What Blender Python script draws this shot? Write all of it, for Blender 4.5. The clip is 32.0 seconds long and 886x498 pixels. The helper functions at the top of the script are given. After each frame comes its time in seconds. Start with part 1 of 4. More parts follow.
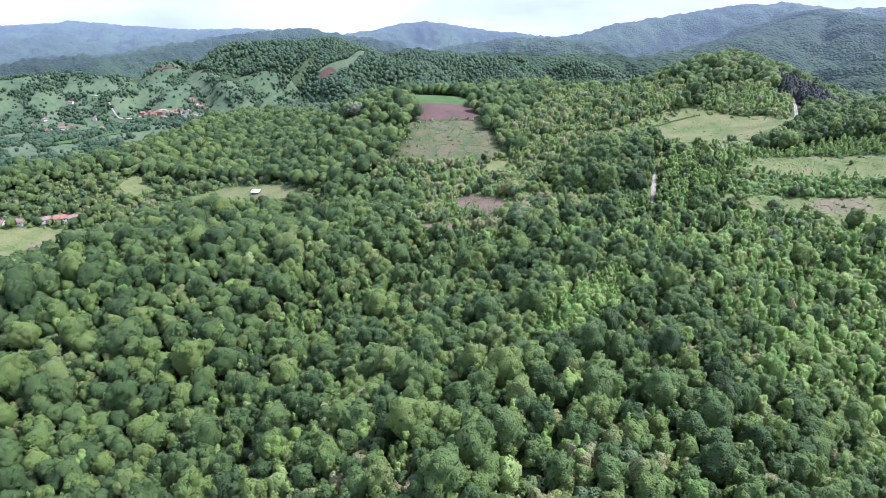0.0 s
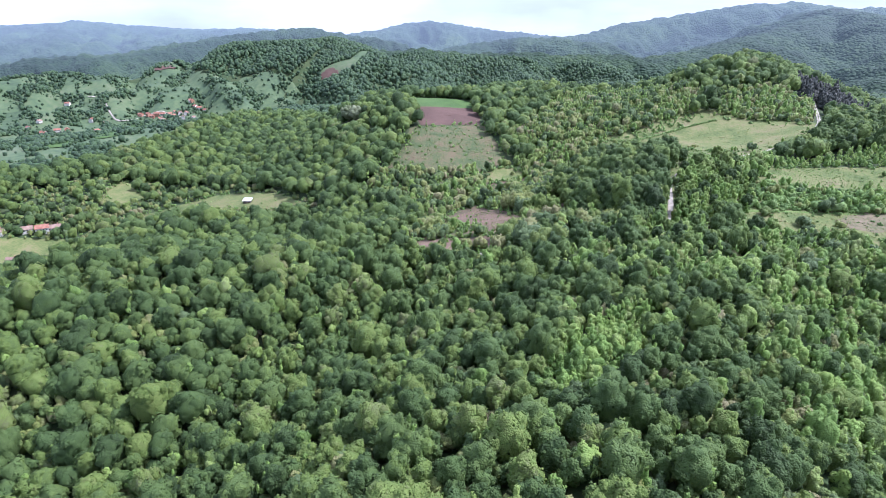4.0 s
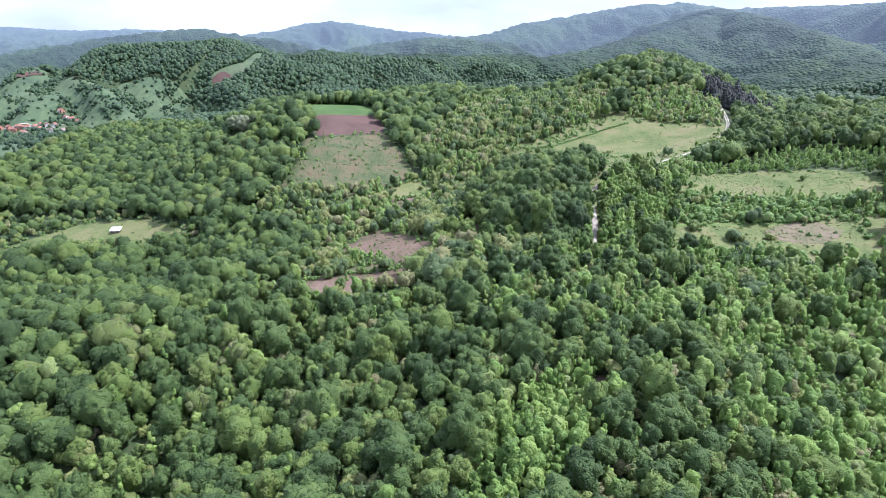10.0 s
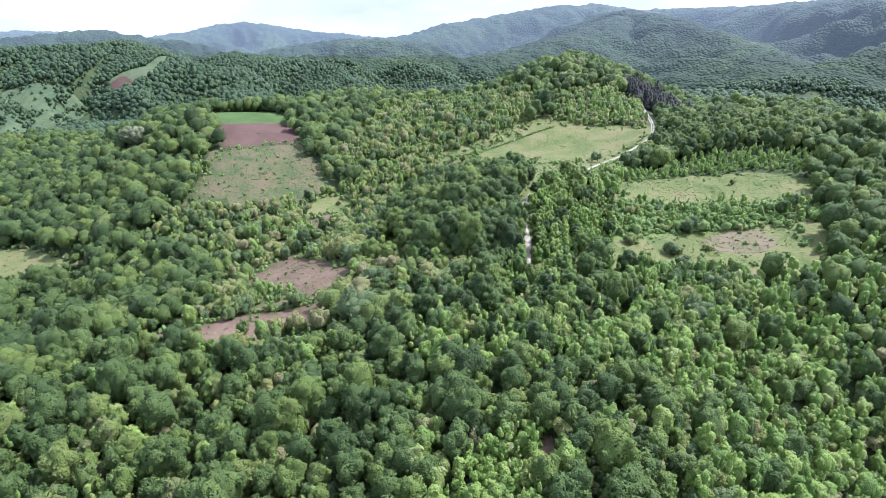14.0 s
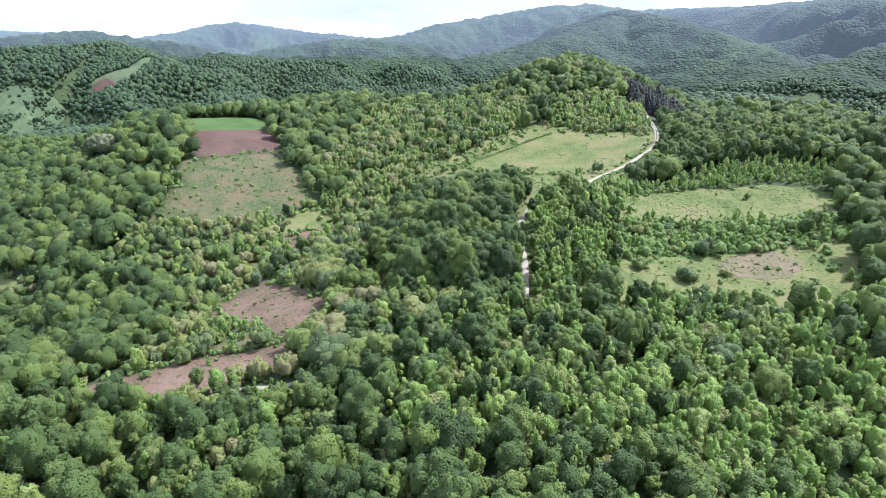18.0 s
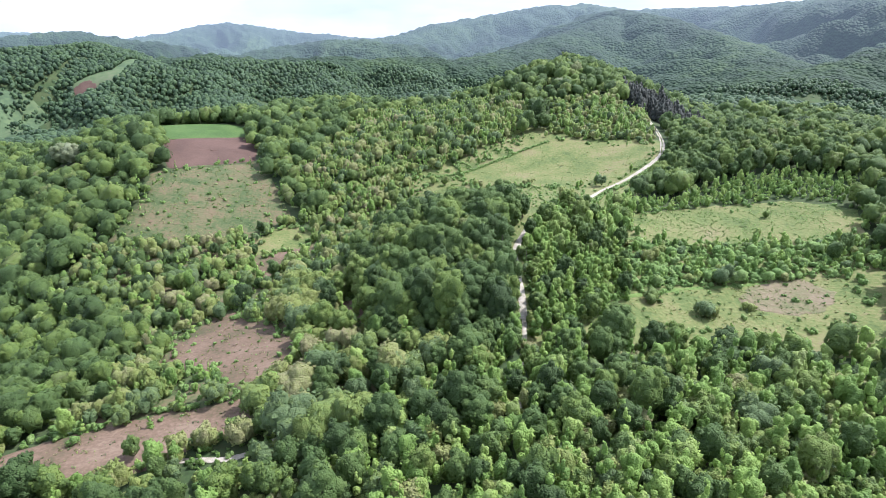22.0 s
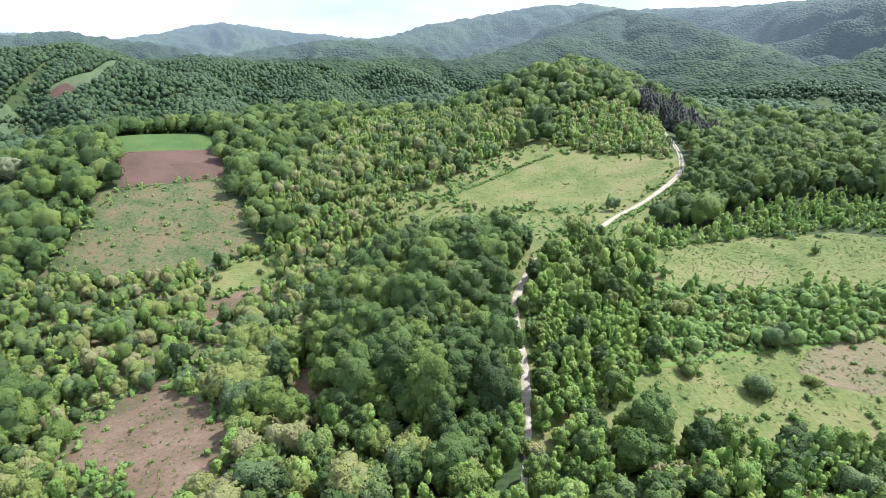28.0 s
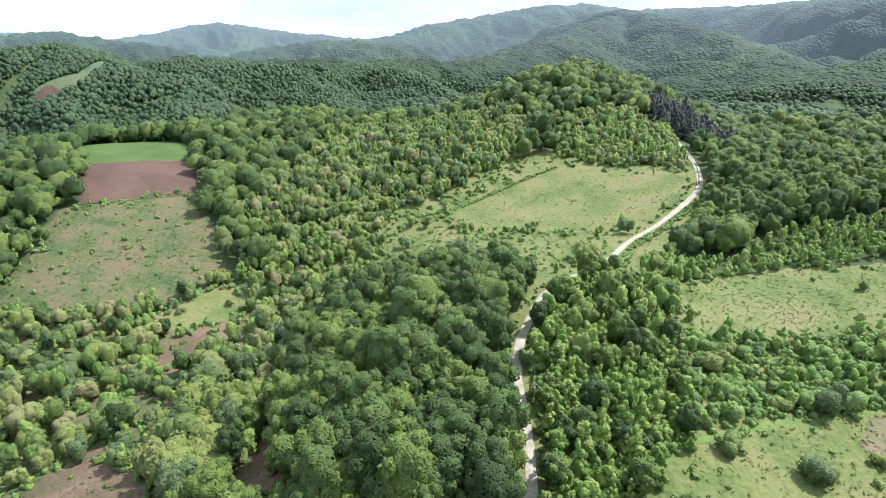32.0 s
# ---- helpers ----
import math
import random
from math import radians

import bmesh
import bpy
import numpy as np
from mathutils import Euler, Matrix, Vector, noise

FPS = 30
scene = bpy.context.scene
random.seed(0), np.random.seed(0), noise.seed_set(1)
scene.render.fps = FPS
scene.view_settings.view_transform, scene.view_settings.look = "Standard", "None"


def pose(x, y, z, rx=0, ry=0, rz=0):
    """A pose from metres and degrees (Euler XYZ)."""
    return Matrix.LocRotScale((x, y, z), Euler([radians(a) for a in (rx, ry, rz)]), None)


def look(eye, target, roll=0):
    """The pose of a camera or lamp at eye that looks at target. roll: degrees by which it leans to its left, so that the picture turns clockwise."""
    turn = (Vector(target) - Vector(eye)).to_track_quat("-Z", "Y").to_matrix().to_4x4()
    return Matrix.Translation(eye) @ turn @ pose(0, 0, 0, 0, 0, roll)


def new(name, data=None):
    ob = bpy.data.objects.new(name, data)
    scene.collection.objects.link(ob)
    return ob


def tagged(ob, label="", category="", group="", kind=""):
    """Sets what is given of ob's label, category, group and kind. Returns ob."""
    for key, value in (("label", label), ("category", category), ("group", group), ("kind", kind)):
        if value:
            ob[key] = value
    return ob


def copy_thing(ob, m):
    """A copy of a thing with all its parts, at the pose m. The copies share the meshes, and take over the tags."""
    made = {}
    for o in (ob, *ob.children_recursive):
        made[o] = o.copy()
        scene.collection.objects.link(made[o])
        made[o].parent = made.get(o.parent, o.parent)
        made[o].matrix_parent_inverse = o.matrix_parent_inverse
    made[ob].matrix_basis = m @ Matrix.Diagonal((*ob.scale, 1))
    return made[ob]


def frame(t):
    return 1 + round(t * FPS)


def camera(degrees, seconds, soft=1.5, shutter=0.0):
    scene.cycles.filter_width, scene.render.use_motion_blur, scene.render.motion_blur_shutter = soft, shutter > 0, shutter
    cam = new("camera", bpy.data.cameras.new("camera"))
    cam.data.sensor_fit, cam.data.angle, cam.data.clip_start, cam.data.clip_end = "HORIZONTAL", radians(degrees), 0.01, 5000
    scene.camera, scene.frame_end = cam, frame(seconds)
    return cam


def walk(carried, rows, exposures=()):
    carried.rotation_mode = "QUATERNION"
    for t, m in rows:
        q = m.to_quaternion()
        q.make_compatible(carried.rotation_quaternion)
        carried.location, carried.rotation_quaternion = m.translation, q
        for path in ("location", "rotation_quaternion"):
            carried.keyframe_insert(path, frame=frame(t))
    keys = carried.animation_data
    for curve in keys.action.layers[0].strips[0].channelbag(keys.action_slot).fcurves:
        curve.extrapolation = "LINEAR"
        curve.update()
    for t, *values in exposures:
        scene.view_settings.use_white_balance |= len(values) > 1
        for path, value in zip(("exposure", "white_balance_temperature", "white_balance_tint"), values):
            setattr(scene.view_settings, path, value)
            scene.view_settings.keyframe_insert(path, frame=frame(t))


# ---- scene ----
cam = camera(72.0, 32.0, 0.6)
PATH = [
    (0, (-0.00, 0.00, 130.00), (-26.03, 89.63, 94.07), 0.25),
    (1, (-1.01, 6.92, 130.06), (-27.37, 96.43, 94.12), 0.25),
    (2, (-2.12, 13.92, 130.10), (-28.88, 103.31, 94.14), 0.25),
    (3, (-3.59, 21.14, 130.07), (-30.54, 110.47, 94.09), 0.25),
    (3.5, (-4.37, 24.82, 130.03), (-31.43, 114.11, 94.05), 0.25),
    (5.5, (-7.03, 40.21, 129.75), (-32.03, 130.11, 93.78), 0.24),
    (6, (-7.62, 44.14, 129.66), (-32.33, 134.12, 93.70), 0.24),
    (6.5, (-8.22, 48.05, 129.57), (-31.73, 138.35, 93.62), 0.23),
    (7, (-8.80, 51.98, 129.48), (-29.70, 142.93, 93.54), 0.23),
    (7.5, (-9.34, 55.91, 129.39), (-28.41, 147.26, 93.46), 0.23),
    (8, (-9.84, 59.83, 129.31), (-27.99, 151.37, 93.38), 0.23),
    (8.5, (-10.28, 63.74, 129.22), (-27.12, 155.53, 93.31), 0.23),
    (9, (-10.67, 67.63, 129.13), (-26.83, 159.56, 93.23), 0.23),
    (9.5, (-11.02, 71.53, 129.05), (-26.68, 163.55, 93.16), 0.24),
    (10, (-11.31, 75.45, 129.00), (-24.60, 167.84, 93.12), 0.24),
    (10.5, (-11.57, 79.38, 128.97), (-18.87, 172.44, 93.10), 0.25),
    (11, (-11.80, 83.33, 128.97), (-16.39, 176.56, 93.12), 0.25),
    (11.5, (-11.95, 87.27, 128.98), (-15.48, 180.56, 93.13), 0.26),
    (12, (-12.01, 91.20, 128.95), (-14.83, 184.52, 93.12), 0.27),
    (12.5, (-11.94, 95.12, 128.89), (-14.32, 188.45, 93.08), 0.27),
    (13, (-11.76, 99.02, 128.80), (-13.92, 192.38, 93.02), 0.28),
    (14, (-11.32, 106.77, 128.63), (-13.12, 200.15, 92.89), 0.30),
    (14.5, (-11.14, 110.57, 128.55), (-12.77, 203.96, 92.83), 0.31),
    (16.5, (-10.19, 125.88, 128.27), (-11.30, 219.30, 92.61), 0.32),
    (17, (-9.84, 129.90, 128.22), (-10.89, 223.32, 92.56), 0.31),
    (18, (-9.05, 137.95, 128.14), (-10.01, 231.37, 92.47), 0.29),
    (19, (-8.12, 145.86, 128.16), (-9.02, 239.27, 92.48), 0.26),
    (20, (-7.19, 153.79, 128.20), (-7.86, 247.20, 92.51), 0.25),
    (21, (-6.45, 161.83, 128.19), (-6.88, 255.25, 92.52), 0.24),
    (22, (-5.75, 169.95, 128.11), (-6.04, 263.38, 92.44), 0.24),
    (23, (-5.01, 178.18, 127.83), (-5.21, 271.61, 92.19), 0.25),
    (24, (-4.28, 186.46, 127.50), (-4.42, 279.89, 91.87), 0.25),
    (25, (-3.60, 194.76, 127.21), (-3.72, 288.20, 91.58), 0.25),
    (25.5, (-3.26, 198.93, 127.08), (-3.31, 292.36, 91.44), 0.25),
    (27.5, (-1.43, 215.71, 126.80), (-1.45, 309.14, 91.17), 0.25),
    (28, (-0.96, 219.90, 126.76), (-0.99, 313.34, 91.13), 0.25),
    (29, (-0.12, 228.24, 126.65), (-0.13, 321.68, 91.02), 0.26),
    (30, (0.67, 236.60, 126.55), (0.65, 330.04, 90.93), 0.26),
    (31, (1.42, 245.07, 126.50), (1.44, 338.51, 90.88), 0.26),
    (32, (2.15, 253.57, 126.45), (2.15, 347.02, 90.84), 0.27),
]
walk(cam, [(t, look(eye, target, roll)) for t, eye, target, roll in PATH], [(0, 0.83, 5350, 24), (12, 0.87, 5550, 21), (22, 0.9, 5850, 14), (32, 0.87, 6100, 8)])

# Overcast spring day with sun through the clouds
SUN_EL, SUN_AZ = radians(56), radians(70)
world = bpy.data.worlds.new("overcast_sky")
scene.world = world
world.use_nodes = True
wn, wl = world.node_tree.nodes, world.node_tree.links
sky = wn.new("ShaderNodeTexSky")
sky.sky_type = "NISHITA"
sky.sun_disc = False
sky.sun_elevation, sky.sun_rotation = SUN_EL, SUN_AZ
sky.dust_density, sky.air_density = 4.0, 1.0
cloud = wn.new("ShaderNodeTexNoise")
cloud.inputs["Scale"].default_value, cloud.inputs["Detail"].default_value = 3.0, 6.0
cover = wn.new("ShaderNodeMapRange")
cover.inputs["From Min"].default_value, cover.inputs["From Max"].default_value = 0.3, 0.7
cover.inputs["To Min"].default_value, cover.inputs["To Max"].default_value = 0.6, 0.95
blend = wn.new("ShaderNodeMix")
blend.data_type = "RGBA"
billow, banks, stretch, coords = wn.new("ShaderNodeValToRGB"), wn.new("ShaderNodeTexNoise"), wn.new("ShaderNodeMapping"), wn.new("ShaderNodeTexCoord")
stretch.inputs["Scale"].default_value = (1, 1, 5)
banks.inputs["Scale"].default_value, banks.inputs["Detail"].default_value = 2.2, 7.0
wl.new(coords.outputs["Generated"], stretch.inputs["Vector"])
wl.new(stretch.outputs["Vector"], banks.inputs["Vector"])
wl.new(banks.outputs["Fac"], billow.inputs[0])
billow.color_ramp.elements[0].position, billow.color_ramp.elements[0].color = 0.38, (6.3, 7.1, 8.4, 1)
billow.color_ramp.elements[1].position, billow.color_ramp.elements[1].color = 0.6, (9.0, 9.9, 11.6, 1)
wl.new(billow.outputs["Color"], blend.inputs[7])
wl.new(cloud.outputs["Fac"], cover.inputs["Value"])
wl.new(cover.outputs["Result"], blend.inputs[0])
wl.new(sky.outputs["Color"], blend.inputs[6])
wl.new(blend.outputs[2], wn["Background"].inputs["Color"])
wn["Background"].inputs["Strength"].default_value = 0.1
sun = new("sun", bpy.data.lights.new("sun", "SUN"))
sun.data.energy, sun.data.angle, sun.data.color = 5.0, radians(1.0), (1.0, 0.965, 0.9)
sun.matrix_world = look((math.sin(SUN_AZ) * math.cos(SUN_EL) * 500, math.cos(SUN_AZ) * math.cos(SUN_EL) * 500, math.sin(SUN_EL) * 500), (0, 0, 0))


# ---- materials ----
def ramp_material(name, stops, scale=0.2, fine=3.0, rough=0.85, bump=0.3, tint=False, translucent=0.0, fine_mix=0.45, dist=0.3, holes=0.0):
    """A surface whose colour runs through stops by noise at two scales; tint adds the plant's own share."""
    m = bpy.data.materials.new(name)
    m.use_nodes = True
    n, l = m.node_tree.nodes, m.node_tree.links
    bsdf = n["Principled BSDF"]
    geo = n.new("ShaderNodeNewGeometry")
    big, small = n.new("ShaderNodeTexNoise"), n.new("ShaderNodeTexNoise")
    for tex, s, det in ((big, scale, 4.0), (small, fine, 5.0)):
        tex.inputs["Scale"].default_value, tex.inputs["Detail"].default_value = s, det
        l.new(geo.outputs["Position"], tex.inputs["Vector"])
    mix = n.new("ShaderNodeMix")
    mix.inputs[0].default_value = fine_mix
    l.new(big.outputs["Fac"], mix.inputs[2])
    l.new(small.outputs["Fac"], mix.inputs[3])
    value = mix.outputs[0]
    if tint:
        att, info = n.new("ShaderNodeAttribute"), n.new("ShaderNodeObjectInfo")
        att.attribute_name = "plant_tint"
        add, fract, sub, leaf = (n.new("ShaderNodeMath") for _ in range(4))
        l.new(att.outputs["Fac"], add.inputs[0])
        l.new(info.outputs["Random"], add.inputs[1])
        fract.operation = "FRACT"
        l.new(add.outputs[0], fract.inputs[0])
        sub.operation = "MULTIPLY_ADD"
        sub.inputs[1].default_value, sub.inputs[2].default_value = 0.66, -0.42
        l.new(fract.outputs[0], sub.inputs[0])
        leaf.operation = "MULTIPLY_ADD"
        leaf.inputs[1].default_value = 0.16
        l.new(geo.outputs["Random Per Island"], leaf.inputs[0])
        l.new(sub.outputs[0], leaf.inputs[2])
        total = n.new("ShaderNodeMath")
        l.new(mix.outputs[0], total.inputs[0])
        l.new(leaf.outputs[0], total.inputs[1])
        value = total.outputs[0]
    ramp = n.new("ShaderNodeValToRGB")
    lo, hi = (0.05, 0.95) if tint else (0.36, 0.64)
    els = ramp.color_ramp.elements
    while len(els) < len(stops):
        els.new(0.5)
    for k, c in enumerate(stops):
        els[k].position = lo + (hi - lo) * k / (len(stops) - 1)
        els[k].color = (*c, 1)
    l.new(value, ramp.inputs[0])
    l.new(ramp.outputs[0], bsdf.inputs["Base Color"])
    bsdf.inputs["Roughness"].default_value = rough
    bsdf.inputs["Specular IOR Level"].default_value = 0.25
    if bump:
        b = n.new("ShaderNodeBump")
        b.inputs["Strength"].default_value, b.inputs["Distance"].default_value = bump, dist
        l.new(small.outputs["Fac"], b.inputs["Height"])
        l.new(b.outputs[0], bsdf.inputs["Normal"])
    surface = bsdf.outputs[0]
    if holes:
        cells, cut, thin, part_mix = n.new("ShaderNodeTexVoronoi"), n.new("ShaderNodeMath"), n.new("ShaderNodeBsdfTransparent"), n.new("ShaderNodeMixShader")
        cells.inputs["Scale"].default_value = 2.3
        l.new(geo.outputs["Position"], cells.inputs["Vector"])
        cut.operation = "GREATER_THAN"
        cut.inputs[1].default_value = 1 - holes
        l.new(cells.outputs["Distance"], cut.inputs[0])
        relief, shade = n.new("ShaderNodeBump"), n.new("ShaderNodeMix")
        relief.inputs["Strength"].default_value, relief.inputs["Distance"].default_value = 1.0, 0.3
        relief.invert = True
        l.new(cells.outputs["Distance"], relief.inputs["Height"])
        l.new(relief.outputs[0], bsdf.inputs["Normal"])
        shade.data_type, shade.blend_type = "RGBA", "MULTIPLY"
        shade.inputs[0].default_value = 0.75
        grey = n.new("ShaderNodeValToRGB")
        grey.color_ramp.elements[0].color, grey.color_ramp.elements[1].color = (0.74, 0.75, 0.74, 1), (1.25, 1.27, 1.2, 1)
        l.new(cells.outputs["Color"], grey.inputs[0])
        l.new(ramp.outputs[0], shade.inputs[6])
        l.new(grey.outputs[0], shade.inputs[7])
        l.new(shade.outputs[2], bsdf.inputs["Base Color"])
    if translucent:
        tr, ms = n.new("ShaderNodeBsdfTranslucent"), n.new("ShaderNodeMixShader")
        l.new(ramp.outputs[0], tr.inputs["Color"])
        ms.inputs[0].default_value = translucent
        l.new(bsdf.outputs[0], ms.inputs[1])
        l.new(tr.outputs[0], ms.inputs[2])
        surface = ms.outputs[0]
    if holes:
        l.new(cut.outputs[0], part_mix.inputs[0])
        l.new(surface, part_mix.inputs[1])
        l.new(thin.outputs[0], part_mix.inputs[2])
        surface = part_mix.outputs[0]
    l.new(surface, n["Material Output"].inputs["Surface"])
    return m


OAK = ramp_material("oak_leaves", [(0.04, 0.068, 0.023), (0.056, 0.092, 0.028), (0.07, 0.116, 0.036), (0.088, 0.139, 0.039), (0.108, 0.161, 0.048), (0.136, 0.197, 0.046), (0.165, 0.218, 0.057), (0.16, 0.182, 0.075)], 0.012, 0.5, 0.6, 0, True, 0.36, holes=0.28)
YOUNG = ramp_material("young_leaves", [(0.12, 0.196, 0.052), (0.165, 0.262, 0.064), (0.215, 0.322, 0.078), (0.27, 0.362, 0.096), (0.27, 0.318, 0.128)], 0.03, 0.8, 0.5, 0, True, 0.4, holes=0.28)
SHRUB = ramp_material("shrub_leaves", [(0.112, 0.182, 0.054), (0.152, 0.246, 0.068), (0.192, 0.29, 0.084), (0.23, 0.3, 0.118)], 0.03, 0.8, 0.55, 0, True, 0.36, holes=0.26)
THORN = ramp_material("thorn_leaves", [(0.074, 0.122, 0.042), (0.112, 0.158, 0.07), (0.15, 0.205, 0.054), (0.2, 0.232, 0.066), (0.225, 0.228, 0.1), (0.236, 0.2, 0.118)], 0.025, 0.8, 0.6, 0, True, 0.3, holes=0.28)
BLOSSOM = ramp_material("acacia_blossom", [(0.15, 0.19, 0.085), (0.21, 0.245, 0.13), (0.28, 0.3, 0.18)], 0.05, 0.8, 0.6, 0, True, 0.35, holes=0.26)
# Leaves of the far woods: cloud shade and bluish haze put into the colour
HAZY_LEAVES = ramp_material("shaded_hazy_leaves", [(0.034, 0.062, 0.034), (0.048, 0.084, 0.041), (0.064, 0.109, 0.048), (0.086, 0.134, 0.057)], 0.006, 0.4, 0.55, 0, True, 0.25, holes=0.2)
PINE = ramp_material("pine_needles", [(0.036, 0.043, 0.038), (0.055, 0.06, 0.052), (0.078, 0.078, 0.068)], 0.05, 0.8, 0.7, 0, True, 0.1, holes=0.28)
BARK = ramp_material("bark", [(0.05, 0.04, 0.03), (0.11, 0.09, 0.07), (0.2, 0.17, 0.14)], 1.0, 8.0, 0.9, 0.5)
SOIL = ramp_material("forest_floor", [(0.024, 0.038, 0.015), (0.034, 0.058, 0.02), (0.05, 0.062, 0.026), (0.046, 0.08, 0.026)], 0.03, 0.7, 0.95, 0.4)
FARM = ramp_material("farm_pasture", [(0.042, 0.066, 0.036), (0.058, 0.09, 0.043), (0.078, 0.11, 0.05), (0.098, 0.114, 0.062)], 0.012, 0.12, 0.9, 0.3)
GRASS = ramp_material("meadow_grass", [(0.056, 0.082, 0.023), (0.084, 0.11, 0.032), (0.112, 0.128, 0.042), (0.142, 0.14, 0.056), (0.152, 0.13, 0.066)], 0.06, 0.7, 0.9, 1.0, fine_mix=0.42)
FALLOW = ramp_material("fallow_grass", [(0.036, 0.058, 0.02), (0.056, 0.078, 0.028), (0.088, 0.09, 0.041), (0.118, 0.096, 0.053), (0.12, 0.082, 0.052)], 0.075, 0.6, 0.95, 1.0, fine_mix=0.42)
FRESH = ramp_material("fresh_grass", [(0.07, 0.115, 0.028), (0.095, 0.15, 0.036), (0.13, 0.165, 0.05)], 0.15, 1.2, 0.9, 0.8)
WORN = ramp_material("worn_grass", [(0.085, 0.098, 0.04), (0.12, 0.112, 0.058), (0.15, 0.12, 0.075), (0.165, 0.128, 0.088)], 0.09, 0.7, 0.95, 0.9, fine_mix=0.45)
CROP = ramp_material("green_crop", [(0.036, 0.07, 0.016), (0.048, 0.09, 0.02), (0.066, 0.108, 0.028)], 0.07, 0.9, 0.85, 0.6)
PLOUGH = ramp_material("ploughed_soil", [(0.062, 0.038, 0.03), (0.084, 0.05, 0.039), (0.108, 0.067, 0.053)], 0.05, 1.2, 0.95, 0.5)
BARE = ramp_material("bare_clay", [(0.058, 0.061, 0.029), (0.095, 0.069, 0.043), (0.13, 0.087, 0.061), (0.165, 0.118, 0.085)], 0.06, 0.9, 0.95, 0.5, fine_mix=0.4)
DIRT = ramp_material("track_dirt", [(0.22, 0.19, 0.15), (0.3, 0.265, 0.22), (0.38, 0.345, 0.295)], 0.4, 2.0, 0.95, 0.4)


# ---- land ----
# Knolls, hollows and ridges of the land: x, y, rise, spread
KNOLLS_SOUTH = [
    (-24, 80, 38, 70), (-136, 136, -13, 70), (32, 136, 21, 70), (-248, 192, 34, 70), (-24, 192, 10, 70), (144, 192, -39, 70),
    (-248, 248, -19, 70), (-192, 248, 59, 70), (32, 248, 37, 70), (-416, 304, -13, 70), (-192, 304, -42, 70), (-136, 304, 22, 70),
    (200, 304, 40, 70), (-24, 360, 12, 70), (-528, 416, 15, 70), (-400, 416, -18, 110), (-304, 416, 17, 70), (-248, 416, -15, 70),
    (-136, 416, 26, 70), (32, 416, 24, 70), (200, 416, 24, 70), (-80, 472, -25, 70), (32, 472, 27, 70), (368, 472, 35, 70),
]
KNOLLS_NORTH = [
    (-192, 528, 28, 70), (-80, 528, 20, 70), (32, 528, -16, 70), (144, 528, 28, 70), (256, 528, 41, 70), (-360, 584, -2, 70),
    (-24, 584, 25, 70), (-248, 640, 46, 70), (32, 640, 26, 70), (144, 640, 25, 70), (424, 640, -10, 70), (480, 680, 8, 110),
    (-80, 696, 20, 70), (-136, 752, 34, 70), (88, 752, 46, 70), (312, 752, 16, 70), (144, 808, 39, 70), (256, 808, -17, 70),
    (304, 856, 35, 110), (-304, 864, -24, 70), (-192, 864, -13, 70), (-136, 864, -1, 70), (-24, 920, 32, 70), (144, 920, -25, 70),
]
# Small spurs and gullies near the ridge, spread 34
KNOLLS_FINE = [
    (-179, 120, 1.5, 34), (-107, 120, 2, 34), (-71, 120, 3.1, 34), (1, 120, -1.9, 34), (-71, 156, 4.5, 34), (1, 156, -1.7, 34),
    (73, 156, 1.5, 34), (-215, 192, -1.9, 34), (-179, 192, -2.4, 34), (-107, 192, -2.5, 34), (1, 192, -1.8, 34), (73, 192, 1.7, 34),
    (-215, 228, -2.1, 34), (-179, 228, -2.9, 34), (-71, 228, -5, 34), (-35, 228, -3.3, 34), (109, 228, 1.4, 34), (-143, 264, 1.3, 34),
    (-107, 264, 2.2, 34), (-71, 264, -1.3, 34), (37, 264, 1.7, 34), (145, 264, 1.6, 34), (1, 300, -2.2, 34), (109, 300, 2.7, 34),
]
BROAD_HILLS = [(312, 1256, 27, 260), (-728, 840, 8, 260), (-520, 1256, 26, 260), (200, 920, 38, 700)]
